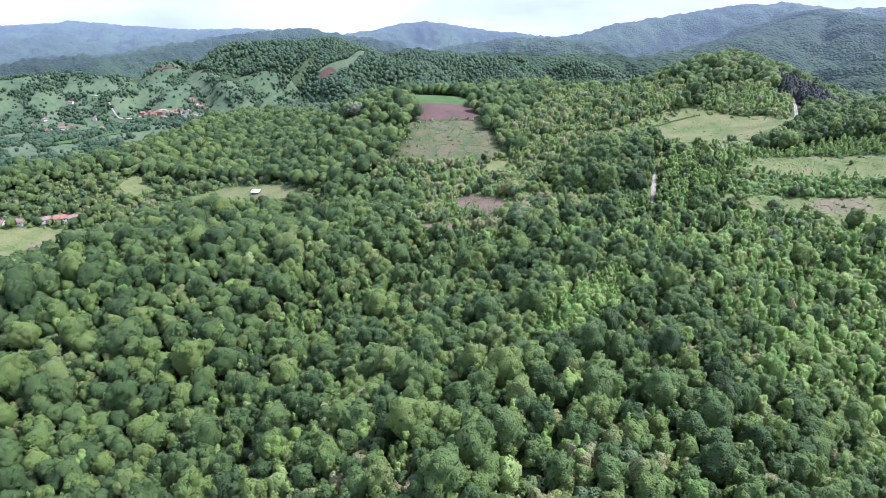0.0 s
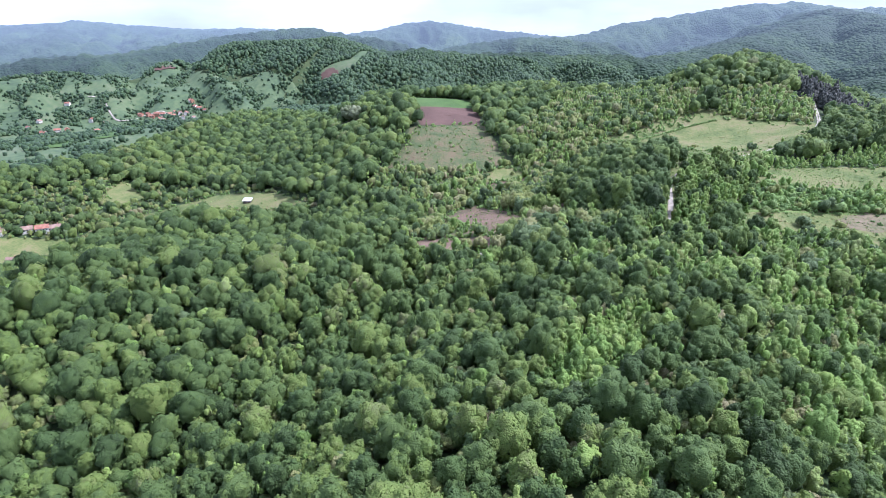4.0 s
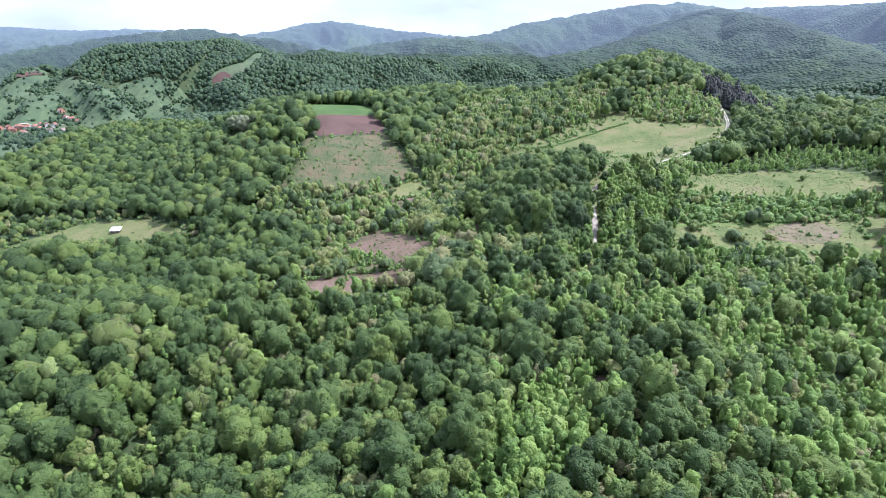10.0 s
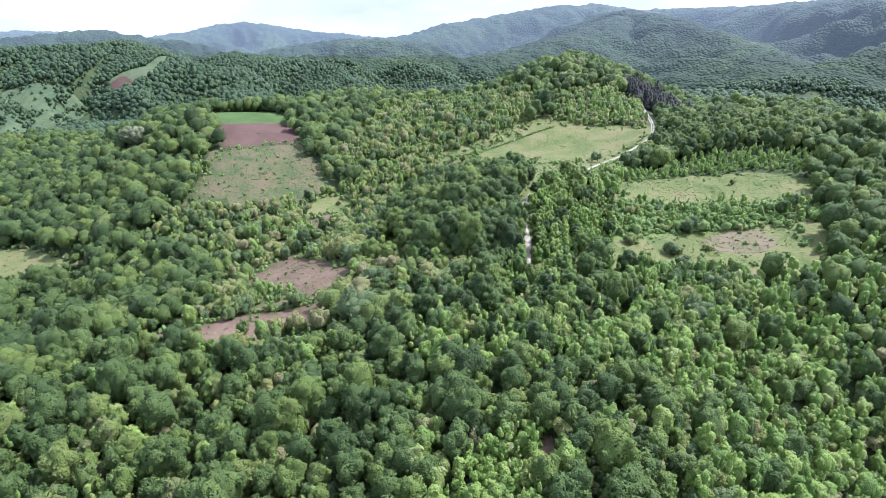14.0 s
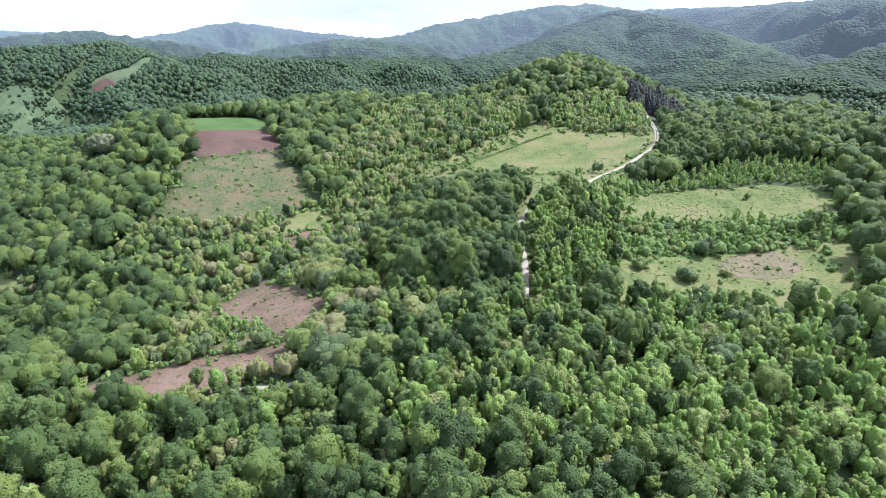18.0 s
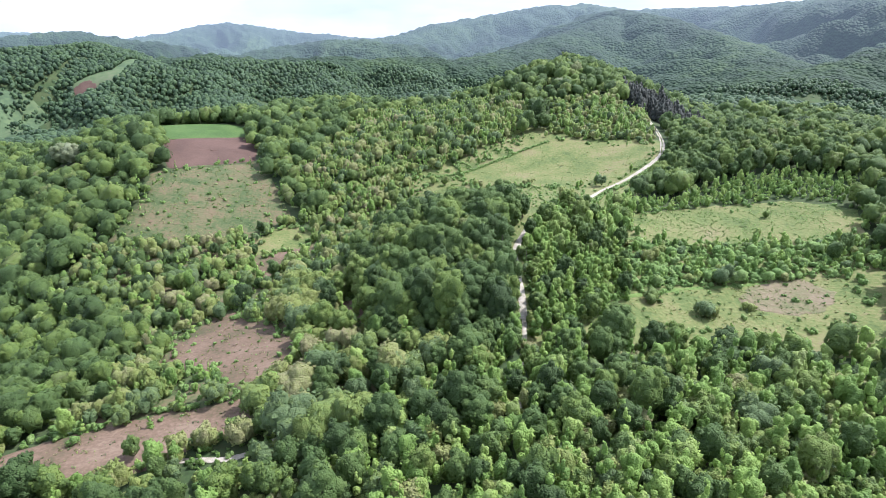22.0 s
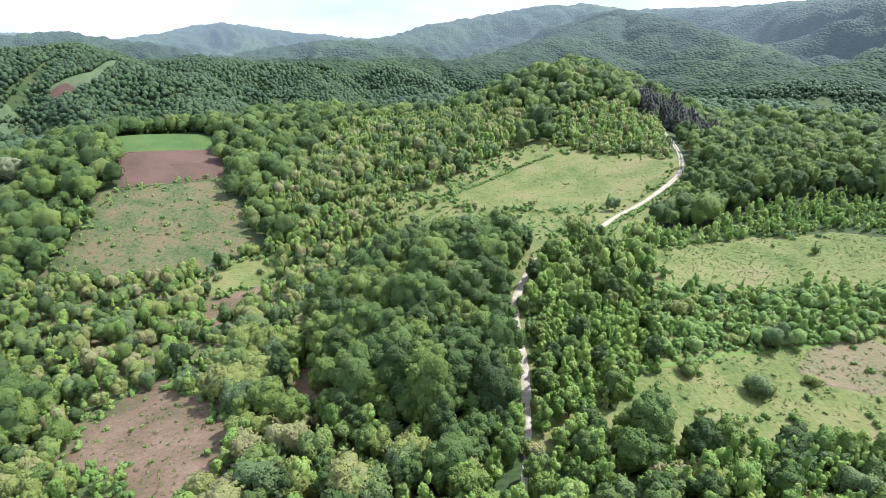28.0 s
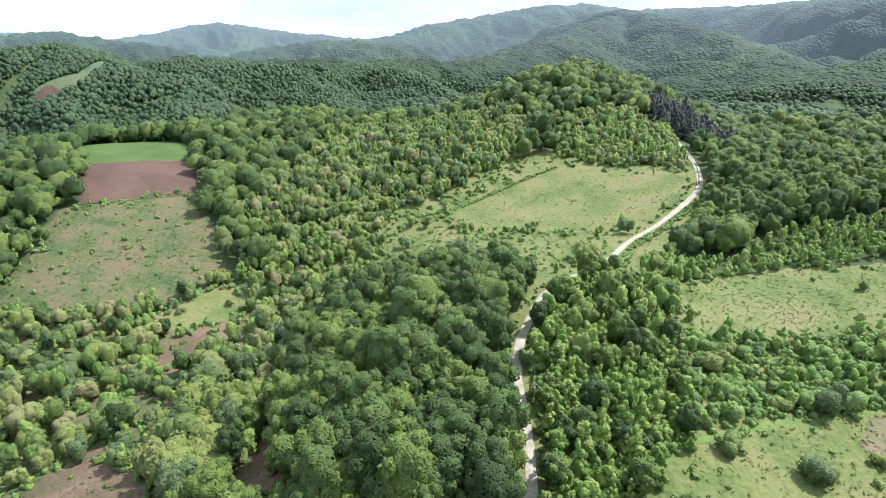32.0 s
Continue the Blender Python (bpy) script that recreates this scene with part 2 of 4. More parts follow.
# Far crests: half width, then x, y, height along each
RIDGES = {
    "valley_ridge": (190, [(-784, 1647, 25), (-689, 1585, 36), (-540, 1598, 41), (-412, 1643, 30), (-292, 1725, 33), (-111, 1749, 27), (63, 1802, 19), (178, 1995, 26), (380, 2269, 68), (582, 2531, 125)]),
    "round_hill": (150, [(-826, 1255, 64), (-738, 1322, 67), (-687, 1379, 72), (-611, 1343, 55), (-530, 1273, 39)]),
    "dark_range": (230, [(-1658, 1521, -0), (-1608, 1644, 2), (-1521, 1856, 20), (-1485, 2134, 46), (-1414, 2300, 64), (-1279, 2378, 72), (-1075, 2312, 46)]),
    "flat_top": (280, [(-1486, 3199, 15), (-1365, 3476, 47), (-1274, 3620, 80), (-1182, 3653, 91), (-1089, 3684, 80), (-926, 3732, 52), (-676, 3687, 31), (-515, 3614, 17)]),
    "dark_hill": (150, [(-673, 2400, -1), (-582, 2581, 28), (-464, 2608, 43), (-329, 2530, 45), (-182, 2446, 35)]),
    "sunny_range": (210, [(-465, 3116, 13), (-215, 3145, 47), (-65, 3253, 89), (200, 3347, 132), (476, 3418, 177), (706, 3478, 184), (862, 3336, 162)]),
    "long_spur": (170, [(560, 2793, 134), (655, 2667, 153), (709, 2442, 133), (758, 2213, 103), (808, 1974, 63), (805, 1752, 27), (760, 1548, 7)]),
    "high_range": (330, [(917, 3528, 154), (1110, 3362, 168), (1357, 3152, 176), (1400, 2908, 184), (1483, 2747, 195), (1500, 2500, 206), (1587, 2187, 210)]),
    "east_spur": (150, [(1191, 1605, 113), (1049, 1593, 85), (912, 1570, 50), (775, 1480, 13)]),
    "village_knoll": (110, [(-1204, 895, 5), (-1171, 937, 5), (-1146, 1044, 11), (-1046, 1075, 4)]),
    "copse_knoll": (100, [(-952, 999, -16), (-903, 1070, -2), (-815, 1076, -7)]),
    "far_range": (620, [(-3540, 2442, 51), (-3219, 2851, 65), (-3085, 2995, 83), (-2900, 3175, 57), (-2578, 3315, 33), (-2341, 3487, 38)]),
}


def wavy(x, y, s):
    """Gentle unevenness between about -1 and 1, of wavelength s."""
    return 0.6 * np.sin(x / s * 6.28 + 1.7 * np.sin(y / s * 3.9)) * np.sin(y / s * 5.6 + 1.3 * np.sin(x / s * 4.3 + 0.7)) + 0.4 * np.sin(x / s * 13.1 + y / s * 9.7 + 2 * np.sin(y / s * 6.1))


def crest(x, y, half, points):
    """Rise of a crest line over the valley floor."""
    best, high = np.full(x.shape, 1e12), np.zeros(x.shape)
    p = np.array(points, float)
    for a, b in zip(p[:-1], p[1:]):
        ab = b[:2] - a[:2]
        s = np.clip(((x - a[0]) * ab[0] + (y - a[1]) * ab[1]) / (ab @ ab), 0, 1)
        d2 = (x - a[0] - s * ab[0]) ** 2 + (y - a[1] - s * ab[1]) ** 2
        near = d2 < best
        best, high = np.where(near, d2, best), np.where(near, a[2] + s * (b[2] - a[2]), high)
    w = half * (1 + 0.4 * wavy(x, y, half * 2.2) + (0.22 * wavy(y, x, half * 0.95) if half > 200 else 0))
    g = np.exp(-best / (2 * w**2))
    gully = np.clip(1 - 1.5 * abs(wavy(x, y, 520)), 0, 1) + 0.5 * np.clip(1 - 1.5 * abs(wavy(y, x, 240)), 0, 1)
    return (high + 55) * g - (70 if half > 200 else 40) * g * (1 - g) * gully


def land(x, y):
    """Height of the ground."""
    x, y = np.broadcast_arrays(np.asarray(x, float), np.asarray(y, float))
    z = np.full(x.shape, -40.0)
    for hx, hy, rise, spread in KNOLLS_SOUTH + KNOLLS_NORTH + KNOLLS_FINE + BROAD_HILLS:
        z = z + rise * np.exp(-((x - hx) ** 2 + (y - hy) ** 2) / (2 * spread**2))
    out = np.hypot(x, y - 250)
    m = np.clip((out - 700) / 350, 0, 1)
    m = m * m * (3 - 2 * m)
    if (m > 0).any():
        far = np.zeros(x.shape)
        for half, points in RIDGES.values():
            far = np.maximum(far, crest(x, y, half, points))
        z = z * (1 - m) + (far - 55 + 2 * wavy(x, y, 420)) * m
    return z


def inside(x, y, poly):
    p = np.array(poly, float)
    r = np.zeros(x.shape, bool)
    for (x1, y1), (x2, y2) in zip(p, np.roll(p, -1, 0)):
        hit = ((y1 > y) != (y2 > y)) & (x < (x2 - x1) * (y - y1) / (y2 - y1 + 1e-9) + x1)
        r ^= hit
    return r


FARMLAND = [(-560, 300), (-540, 560), (-545, 740), (-520, 900), (-570, 1060), (-660, 1180), (-830, 1120), (-1130, 1300), (-1500, 1400), (-1500, 700), (-1100, 350), (-800, 200)]


def mesh_object(name, verts, faces, material, smooth=True, parent=None):
    me = bpy.data.meshes.new(name)
    me.from_pydata(verts, [], faces)
    me.materials.append(material)
    if smooth:
        me.shade_smooth()
    ob = new(name, me)
    ob.parent = parent
    return ob


def graded(lo, a, b, hi, step):
    mid = list(np.arange(a, b + 0.1, step))
    up, s = [], step
    while (up[-1] if up else b) < hi:
        s *= 1.09
        up.append((up[-1] if up else b) + s)
    down, s = [], step
    while (down[-1] if down else a) > lo:
        s *= 1.09
        down.append((down[-1] if down else a) - s)
    return np.array(down[::-1] + mid + up)


def grid_mesh(name, xs, ys, material):
    gx, gy = np.meshgrid(xs, ys)
    gz = land(gx, gy) - 75 * np.clip((np.hypot(gx, gy - 150) - 1440) / 200, 0, 1)
    gz = gz - 7 * inside(gx, gy, FARMLAND)
    verts = np.stack([gx.ravel(), gy.ravel(), gz.ravel()], 1)
    w = len(xs)
    i, j = np.meshgrid(np.arange(w - 1), np.arange(len(ys) - 1))
    a = (j * w + i).ravel()
    faces = np.stack([a, a + 1, a + w + 1, a + w], 1)
    return mesh_object(name, verts.tolist(), faces.tolist(), material)


ground = grid_mesh("ground", graded(-5200, -480, 380, 5200, 6), graded(-900, 0, 780, 5200, 6), SOIL)
tagged(ground, "hilly wooded ground with grass and leaf litter", "ground", kind="structure")


def smooth_ring(points, step=2.5, rag=0.0, grow=0.0):
    """A closed outline through the points, rounded and slightly uneven."""
    p = np.array(points, float)
    out = []
    for k in range(len(p)):
        p0, p1, p2, p3 = p[k - 1], p[k], p[(k + 1) % len(p)], p[(k + 2) % len(p)]
        cnt = max(2, int(np.hypot(*(p2 - p1)) / step))
        for s in np.arange(cnt) / cnt:
            out.append(p1 * (1 - s) + p2 * s + 0.25 * s * (1 - s) * ((p1 - p0) * (1 - s) - (p3 - p2) * s))
    out = np.array(out)
    mid = out.mean(0)
    away = out - mid
    away /= np.hypot(away[:, 0], away[:, 1])[:, None]
    wave = wavy(out[:, 0], out[:, 1], 19) * rag + np.random.default_rng(len(out)).normal(0, 0.25 * rag + 0.12, len(out)) + grow
    return out + away * wave[:, None]


def sheet(name, points, material, lift=0.2, label="", rough=0.0, rag=1.6, grow=2.5):
    """A piece of open land lying on the ground."""
    ring = smooth_ring(points, rag=rag, grow=grow)
    mid, n, rings = ring.mean(0), len(ring), 14
    rng = np.random.default_rng(n)
    verts, faces = [], []
    for k in range(rings + 1):
        q = mid + (ring - mid) * max(k / rings, 0.01)
        zz = land(q[:, 0], q[:, 1]) + lift + (rng.normal(0, rough, n) if rough and k < rings else 0)
        if k == rings:
            zz = zz - 0.5
        verts += np.column_stack([q, zz]).tolist()
    for k in range(rings):
        for i in range(n):
            j = (i + 1) % n
            faces.append((k * n + i, k * n + j, (k + 1) * n + j, (k + 1) * n + i))
    faces.append(tuple(range(n)))
    return tagged(mesh_object(name, verts, faces, material), label, "ground", kind="structure")


ZONES = {
    "crop_field": [(-240, 643), (-214, 668), (-186, 674), (-162, 661), (-155, 635), (-207, 602)],
    "ploughed_field": [(-207, 602), (-155, 635), (-134, 579), (-170, 559), (-184, 552)],
    "fallow_field": [(-181, 549), (-133, 577), (-115, 544), (-101, 517), (-95, 505), (-106, 487), (-119, 474), (-159, 469), (-186, 476), (-184, 500), (-182, 528)],
    "wide_meadow": [(4, 544), (31, 574), (59, 601), (89, 587), (131, 571), (123, 541), (100, 516), (71, 502), (45, 509), (14, 518)],
    "rough_meadow": [(-26, 497), (-24, 538), (-5, 547), (30, 588), (50, 600), (31, 574), (4, 544), (14, 521), (68, 507), (62, 472), (42, 457), (-3, 463), (-22, 480)],
    "clearing": [(87, 447), (103, 452), (127, 455), (159, 454), (185, 440), (170, 416), (137, 417), (108, 417), (75, 414)],
    "lower_clearing": [(51, 363), (72, 375), (91, 383), (118, 387), (150, 386), (142, 358), (100, 352), (58, 352)],
    "bare_slope": [(-101, 352), (-102, 373), (-90, 390), (-73, 372), (-58, 355), (-57, 334), (-67, 327), (-80, 338)],
    "bare_bank": [(-126, 298), (-112, 284), (-101, 290), (-84, 293), (-76, 299), (-62, 308), (-55, 328), (-64, 324), (-80, 317), (-102, 312), (-117, 306)],
    "worn_patch": [(103, 373), (116, 384), (130, 386), (138, 376), (128, 366), (112, 366)],
    "barn_meadow": [(-396, 422), (-348, 473), (-283, 464), (-235, 435), (-252, 428), (-324, 437), (-368, 417)],
    "hollow_meadow": [(-443, 438), (-467, 473), (-467, 492), (-419, 462), (-422, 439)],
    "house_meadow": [(-480, 345), (-455, 362), (-420, 375), (-402, 360), (-415, 320), (-450, 310)],
    "ridge_soil": [(6, 213), (7, 222), (10, 229), (13, 228), (11, 220), (10, 212)],
    "scrub_soil": [(-99, 436), (-95, 457), (-85, 467), (-76, 457), (-81, 444), (-89, 431)],
    "scrub_glade": [(-112, 470), (-93, 494), (-78, 482), (-84, 467), (-99, 462)],
    "track_verge": [(56, 452), (70, 480), (90, 506), (112, 532), (121, 528), (112, 500), (92, 474), (66, 448)],
    "bend_verge": [(22, 420), (26, 432), (33, 445), (42, 450), (38, 440), (30, 427), (25, 417)],
    "meadow_corner": [(42, 456), (60, 500), (110, 536), (96, 505), (66, 462)],
    "field_edge": [(-192, 540), (-186, 556), (-130, 588), (-124, 566), (-186, 526)],
    "grove_gap": [(-48, 372), (-42, 386), (-36, 384), (-33, 368), (-40, 350), (-46, 352)],
}
sheet("crop_field", ZONES["crop_field"], CROP, label="young green crop on a sloping field", rag=0.3, grow=0)
sheet("ploughed_field", ZONES["ploughed_field"], PLOUGH, 0.25, "freshly ploughed reddish brown field", 0.06, 0.3, 0)
sheet("fallow_field", ZONES["fallow_field"], FALLOW, label="dry fallow field with patchy grass")
sheet("meadow", ZONES["wide_meadow"], GRASS, 0.25, "pale green mown meadow beside the track")
sheet("rough_meadow", [(-60, 480), (-52, 545), (-20, 562), (20, 600), (60, 620), (100, 605), (140, 585), (136, 548), (110, 500), (88, 462), (60, 440), (20, 438), (-20, 450)], GRASS, 0.08, "rough grass round the meadow")
sheet("rough_meadow", ZONES["rough_meadow"], GRASS, 0.18, "rough grass meadow with scattered bushes")
sheet("meadow", ZONES["track_verge"], GRASS, 0.15, "grass verge beside the track")
sheet("scrub_ground", [(-108, 302), (-60, 300), (-12, 325), (-42, 400), (-45, 470), (-100, 482), (-180, 455), (-124, 392)], FALLOW, 0.12, "dry grassy ground under scattered scrub")
sheet("meadow", ZONES["bend_verge"], GRASS, 0.16, "trodden grass at the bend of the track", grow=1.0)
sheet("clearing", ZONES["clearing"], GRASS, label="grassy clearing with low tufts")
sheet("clearing", ZONES["lower_clearing"], GRASS, label="dry grassy clearing with bushes")
sheet("meadow", ZONES["meadow_corner"], GRASS, 0.2, "trodden grass between track and meadow", grow=1.5)
sheet("clearing", ZONES["scrub_glade"], GRASS, 0.2, "small grassy glade in the scrub")
sheet("rough_meadow", [(12, 338), (62, 338), (150, 340), (180, 356), (176, 392), (60, 398), (30, 425), (8, 412)], GRASS, 0.07, "grass and herbs along the track")
sheet("field_edge", ZONES["field_edge"], FALLOW, 0.1, "grassy balk between the fields", grow=1.5)
sheet("scrub_ground", [(30, 395), (60, 372), (100, 385), (172, 388), (175, 416), (140, 419), (90, 418), (88, 447), (80, 462), (52, 448), (30, 425)], GRASS, 0.1, "rough grass under low bushes")
sheet("bare_slope", ZONES["bare_slope"], BARE, label="bare reddish clay slope")
sheet("bare_slope", ZONES["bare_bank"], BARE, label="bare reddish clay bank with ruts")
sheet("bare_slope", ZONES["worn_patch"], WORN, 0.26, "worn brownish ground in the clearing")
sheet("meadow", ZONES["barn_meadow"], GRASS, label="grass strip beside the barn")
sheet("meadow", ZONES["hollow_meadow"], GRASS, label="small green meadow among woods")
sheet("bare_slope", ZONES["ridge_soil"], BARE, label="bare worn soil on the ridge")
sheet("bare_slope", ZONES["scrub_soil"], BARE, label="worn clay ground between bushes")
sheet("bare_slope", ZONES["grove_gap"], BARE, label="bare gap beside the grove")
sheet("meadow", ZONES["house_meadow"], GRASS, label="green meadow beside the farmhouses")


def spline(points, step=1.5):
    p = np.array(points, float)
    p = np.vstack([2 * p[0] - p[1], p, 2 * p[-1] - p[-2]])
    out = []
    for k in range(1, len(p) - 2):
        cnt = max(2, int(np.hypot(*(p[k + 1] - p[k])) / step))
        for s in np.arange(cnt) / cnt:
            out.append(0.5 * (2 * p[k] + (p[k + 1] - p[k - 1]) * s + (2 * p[k - 1] - 5 * p[k] + 4 * p[k + 1] - p[k + 2]) * s**2 + (3 * p[k] - p[k - 1] - 3 * p[k + 1] + p[k + 2]) * s**3))
    return np.array(out + [p[-2]])


def ribbon(name, points, width, material, lift=0.3, label="", offset=0.0, wobble=0.25):
    c = spline(points)
    t = np.gradient(c, axis=0)
    t /= np.hypot(t[:, 0], t[:, 1])[:, None]
    nrm = np.stack([t[:, 1], -t[:, 0]], 1)
    rng = np.random.default_rng(len(c))
    verts, cols = [], (-0.5, -0.25, 0, 0.25, 0.5)
    wob = np.convolve(rng.normal(0, wobble, len(c) + 4), np.ones(5) / 5, "valid")
    for u in cols:
        q = c + nrm * (offset + u * width + (np.sign(u) * wob + rng.normal(0, wobble * 0.3, len(c)) if abs(u) == 0.5 else 0 * wob))[:, None]
        verts += np.column_stack([q, land(q[:, 0], q[:, 1]) + lift - (0.12 if abs(u) == 0.5 else 0)]).tolist()
    n = len(c)
    faces = [(k * n + i, k * n + i + 1, (k + 1) * n + i + 1, (k + 1) * n + i) for k in range(4) for i in range(n - 1)]
    return tagged(mesh_object(name, verts, faces, material), label, "track", kind="structure")


TRACK = [(14, 300), (18, 335), (21, 354), (22, 367), (22, 378), (22, 390), (22.5, 400), (26, 413), (31, 426), (37, 438), (47, 449), (61, 462), (78, 488), (98, 509), (118, 531), (129, 547), (138, 574), (144, 600), (151, 636), (158, 680)]
SIDE_TRACK = [(-75, 296), (-62, 295.5), (-56, 297), (-51, 301), (-42, 305), (-30, 309)]
GRASS_TRACK = [(52, 365), (60, 371), (73, 376), (89, 381), (120, 386)]
ribbon("dirt_track", [(14, 300), (17, 326), (20, 343), (21.5, 356)], 1.5, DIRT, 0.26, "narrow worn footpath under the trees")
ribbon("dirt_track", [q for q in TRACK if q[1] > 340], 2.7, DIRT, label="pale dry dirt track along the ridge")
ribbon("dirt_track", [q for q in TRACK if q[1] > 540], 0.8, GRASS, 0.36, "grass strip between the wheel ruts")
ribbon("field_ditch", [(-187, 553), (-170, 558), (-150, 569), (-132, 580)], 1.5, SOIL, 0.42, "dark ditch between ploughed land and fallow", wobble=0.4)
ribbon("field_ditch", [(-207, 602.5), (-182, 618), (-155, 635)], 1.0, BARE, 0.4, "worn earth edge of the crop", wobble=0.3)
ribbon("dirt_track", SIDE_TRACK, 1.7, DIRT, label="narrow pale side track through scrub")
ribbon("dirt_track", GRASS_TRACK, 1.9, FRESH, label="grassy wheel track across the clearing")


# ---- plants ----
def ball(rng, cx, cy, cz, rx, rz, seg, rings, rag=0.11):
    """A lumpy bulb of leaves, open below."""
    v = [(cx, cy, cz + rz)]
    for k in range(1, rings):
        a = math.pi * k / rings
        for s in range(seg):
            b = 2 * math.pi * (s + 0.5 * (k % 2)) / seg
            r = rng.uniform(1 - rag, 1 + rag)
            v.append((cx + rx * r * math.sin(a) * math.cos(b), cy + rx * r * math.sin(a) * math.sin(b), cz + rz * r * math.cos(a)))
    f = [(0, 1 + s, 1 + (s + 1) % seg, 1 + (s + 1) % seg) for s in range(seg)]
    for k in range(rings - 2):
        o = 1 + k * seg
        f += [(o + s, o + seg + s, o + seg + (s + 1) % seg, o + (s + 1) % seg) for s in range(seg)]
    return np.array(v), np.array(f)


def crown(seed, n, size, height, radius, base, kind="round", core=(5, 4), inner=1.0, lobed=8, heart=(7, 5)):
    """Leaf clumps on the lobes of a crown, round a dense inside: vertices and quads."""
    rng = np.random.default_rng(seed)
    half = (height - base) / 2
    cz = base + half
    lobes = []
    if kind == "round":
        # bulbs set round a dome, largest low down, with one dense heart
        share = 0.95 / math.sqrt(lobed) + 0.08
        lean = rng.uniform(0.82, 1.15)
        for k in range(lobed):
            up = 0.96 - 1.5 * (k + 0.5) / lobed + rng.uniform(-0.06, 0.06)
            a, lr = k * 2.4 + rng.uniform(-0.3, 0.3), radius * share * rng.uniform(0.8, 1.2)
            lh = lr * rng.uniform(0.85, 1.15) * math.sqrt(half / radius)
            d = radius * (1 - 0.85 * share) * (math.sqrt(1 - up * up) if up > 0 else 1 + 0.25 * up) * rng.uniform(0.88, 1.12)
            lobes.append((d * math.cos(a) * lean, d * math.sin(a), cz + up * (half - 0.8 * lh), lr, lh))
    elif kind == "column":
        count = (lobed or 9)
        for k in range(count):
            up = k / (count - 1)
            a, r = k * 2.4 + rng.uniform(-0.6, 0.6), radius * (1.0 - 0.62 * up) * rng.uniform(0.8, 1.2)
            lobes.append((r * 0.5 * math.cos(a), r * 0.5 * math.sin(a), base + (0.1 + 0.78 * up) * (height - base) * rng.uniform(0.9, 1.1), r * 0.72, half * rng.uniform(0.22, 0.34)))
    elif kind == "bush":
        count = (lobed or 7)
        for k in range(count):
            a = k * 2.4 + rng.uniform(-0.5, 0.5)
            d = radius * 0.6 * math.sqrt(k / count)
            lobes.append((d * math.cos(a), d * math.sin(a), base + half * rng.uniform(0.6, 1.2), radius * rng.uniform(0.4, 0.6), half * rng.uniform(0.5, 0.8)))
    lobes = np.array(lobes)
    pick = rng.choice(len(lobes), n * 4, p=(w := lobes[:, 3] * lobes[:, 4]) / w.sum())
    u = rng.normal(size=(n * 4, 3))
    u /= np.linalg.norm(u, axis=1)[:, None]
    lb = lobes[pick]
    pos = lb[:, :3] + u * np.column_stack([lb[:, 3], lb[:, 3], lb[:, 4]]) * rng.uniform(0.92, 1.1, (n * 4, 1))
    e = (pos - (0, 0, cz)) / (radius, radius, half)
    outer = np.linalg.norm(e, axis=1) + 0.12 * u[:, 2] + (u * e).sum(1) * 0.35
    order = np.argsort(-outer + rng.normal(0, 0.22, len(outer)))[:n]
    pos, u = pos[order], u[order]
    nor = u + rng.normal(0, 0.32, (n, 3)) + (0, 0, 0.2)
    nor /= np.linalg.norm(nor, axis=1)[:, None]
    ax = np.cross(nor, rng.normal(size=(n, 3)))
    ax /= np.linalg.norm(ax, axis=1)[:, None]
    ay = np.cross(nor, ax)
    sz = size * rng.uniform(0.6, 1.35, n)[:, None]
    # each clump is a small open bud of three faces
    rim = [pos + (ax * math.cos(b) + ay * math.sin(b)) * sz * rng.uniform(0.7, 1.25, (n, 1)) - nor * sz * rng.uniform(0.1, 0.5, (n, 1)) for b in np.arange(3) * 2.094]
    tip = pos + nor * sz * rng.uniform(0.35, 0.85, (n, 1)) + ax * sz * rng.normal(0, 0.25, (n, 1))
    v = np.stack([tip] + rim, 1).reshape(-1, 3)
    f = np.array([(0, 1 + b, 1 + (b + 1) % 3, 1 + (b + 1) % 3) for b in range(3)])
    f = (f[None] + 4 * np.arange(n)[:, None, None]).reshape(-1, 4)
    bulbs = [(*lb[:3], lb[3] * inner, lb[4] * inner, core) for lb in lobes] if core else []
    if kind == "round":
        bulbs.append((0, 0, cz - 0.03 * half, radius * 0.84, half * 0.88, heart))
    for lx, ly, lz, lr, lh, mesh in bulbs:
        cv, cf = ball(rng, lx, ly, lz, lr, lh, *mesh)
        f, v = np.vstack([f, cf + len(v)]), np.vstack([v, cv])
    return v, f


def quads_to_mesh(name, v, f, material, tint=None):
    me = bpy.data.meshes.new(name)
    tri = f[:, 2] == f[:, 3]
    tri2 = f[:, 1] == f[:, 2]
    loops = f.copy()
    counts = np.where(tri | tri2, 3, 4)
    keep = np.ones_like(f, bool)
    keep[tri, 3] = False
    keep[tri2 & ~tri, 2] = False
    flat = loops[keep]
    me.vertices.add(len(v))
    me.vertices.foreach_set("co", np.ascontiguousarray(v, np.float32).ravel())
    me.loops.add(len(flat))
    me.loops.foreach_set("vertex_index", flat.astype(np.int32))
    me.polygons.add(len(f))
    me.polygons.foreach_set("loop_start", np.concatenate([[0], np.cumsum(counts)[:-1]]).astype(np.int32))
    if tint is not None:
        me.attributes.new("plant_tint", "FLOAT", "POINT").data.foreach_set("value", tint.astype(np.float32))
    me.materials.append(material)
    me.update(calc_edges=True)
    me.shade_smooth()
    return me


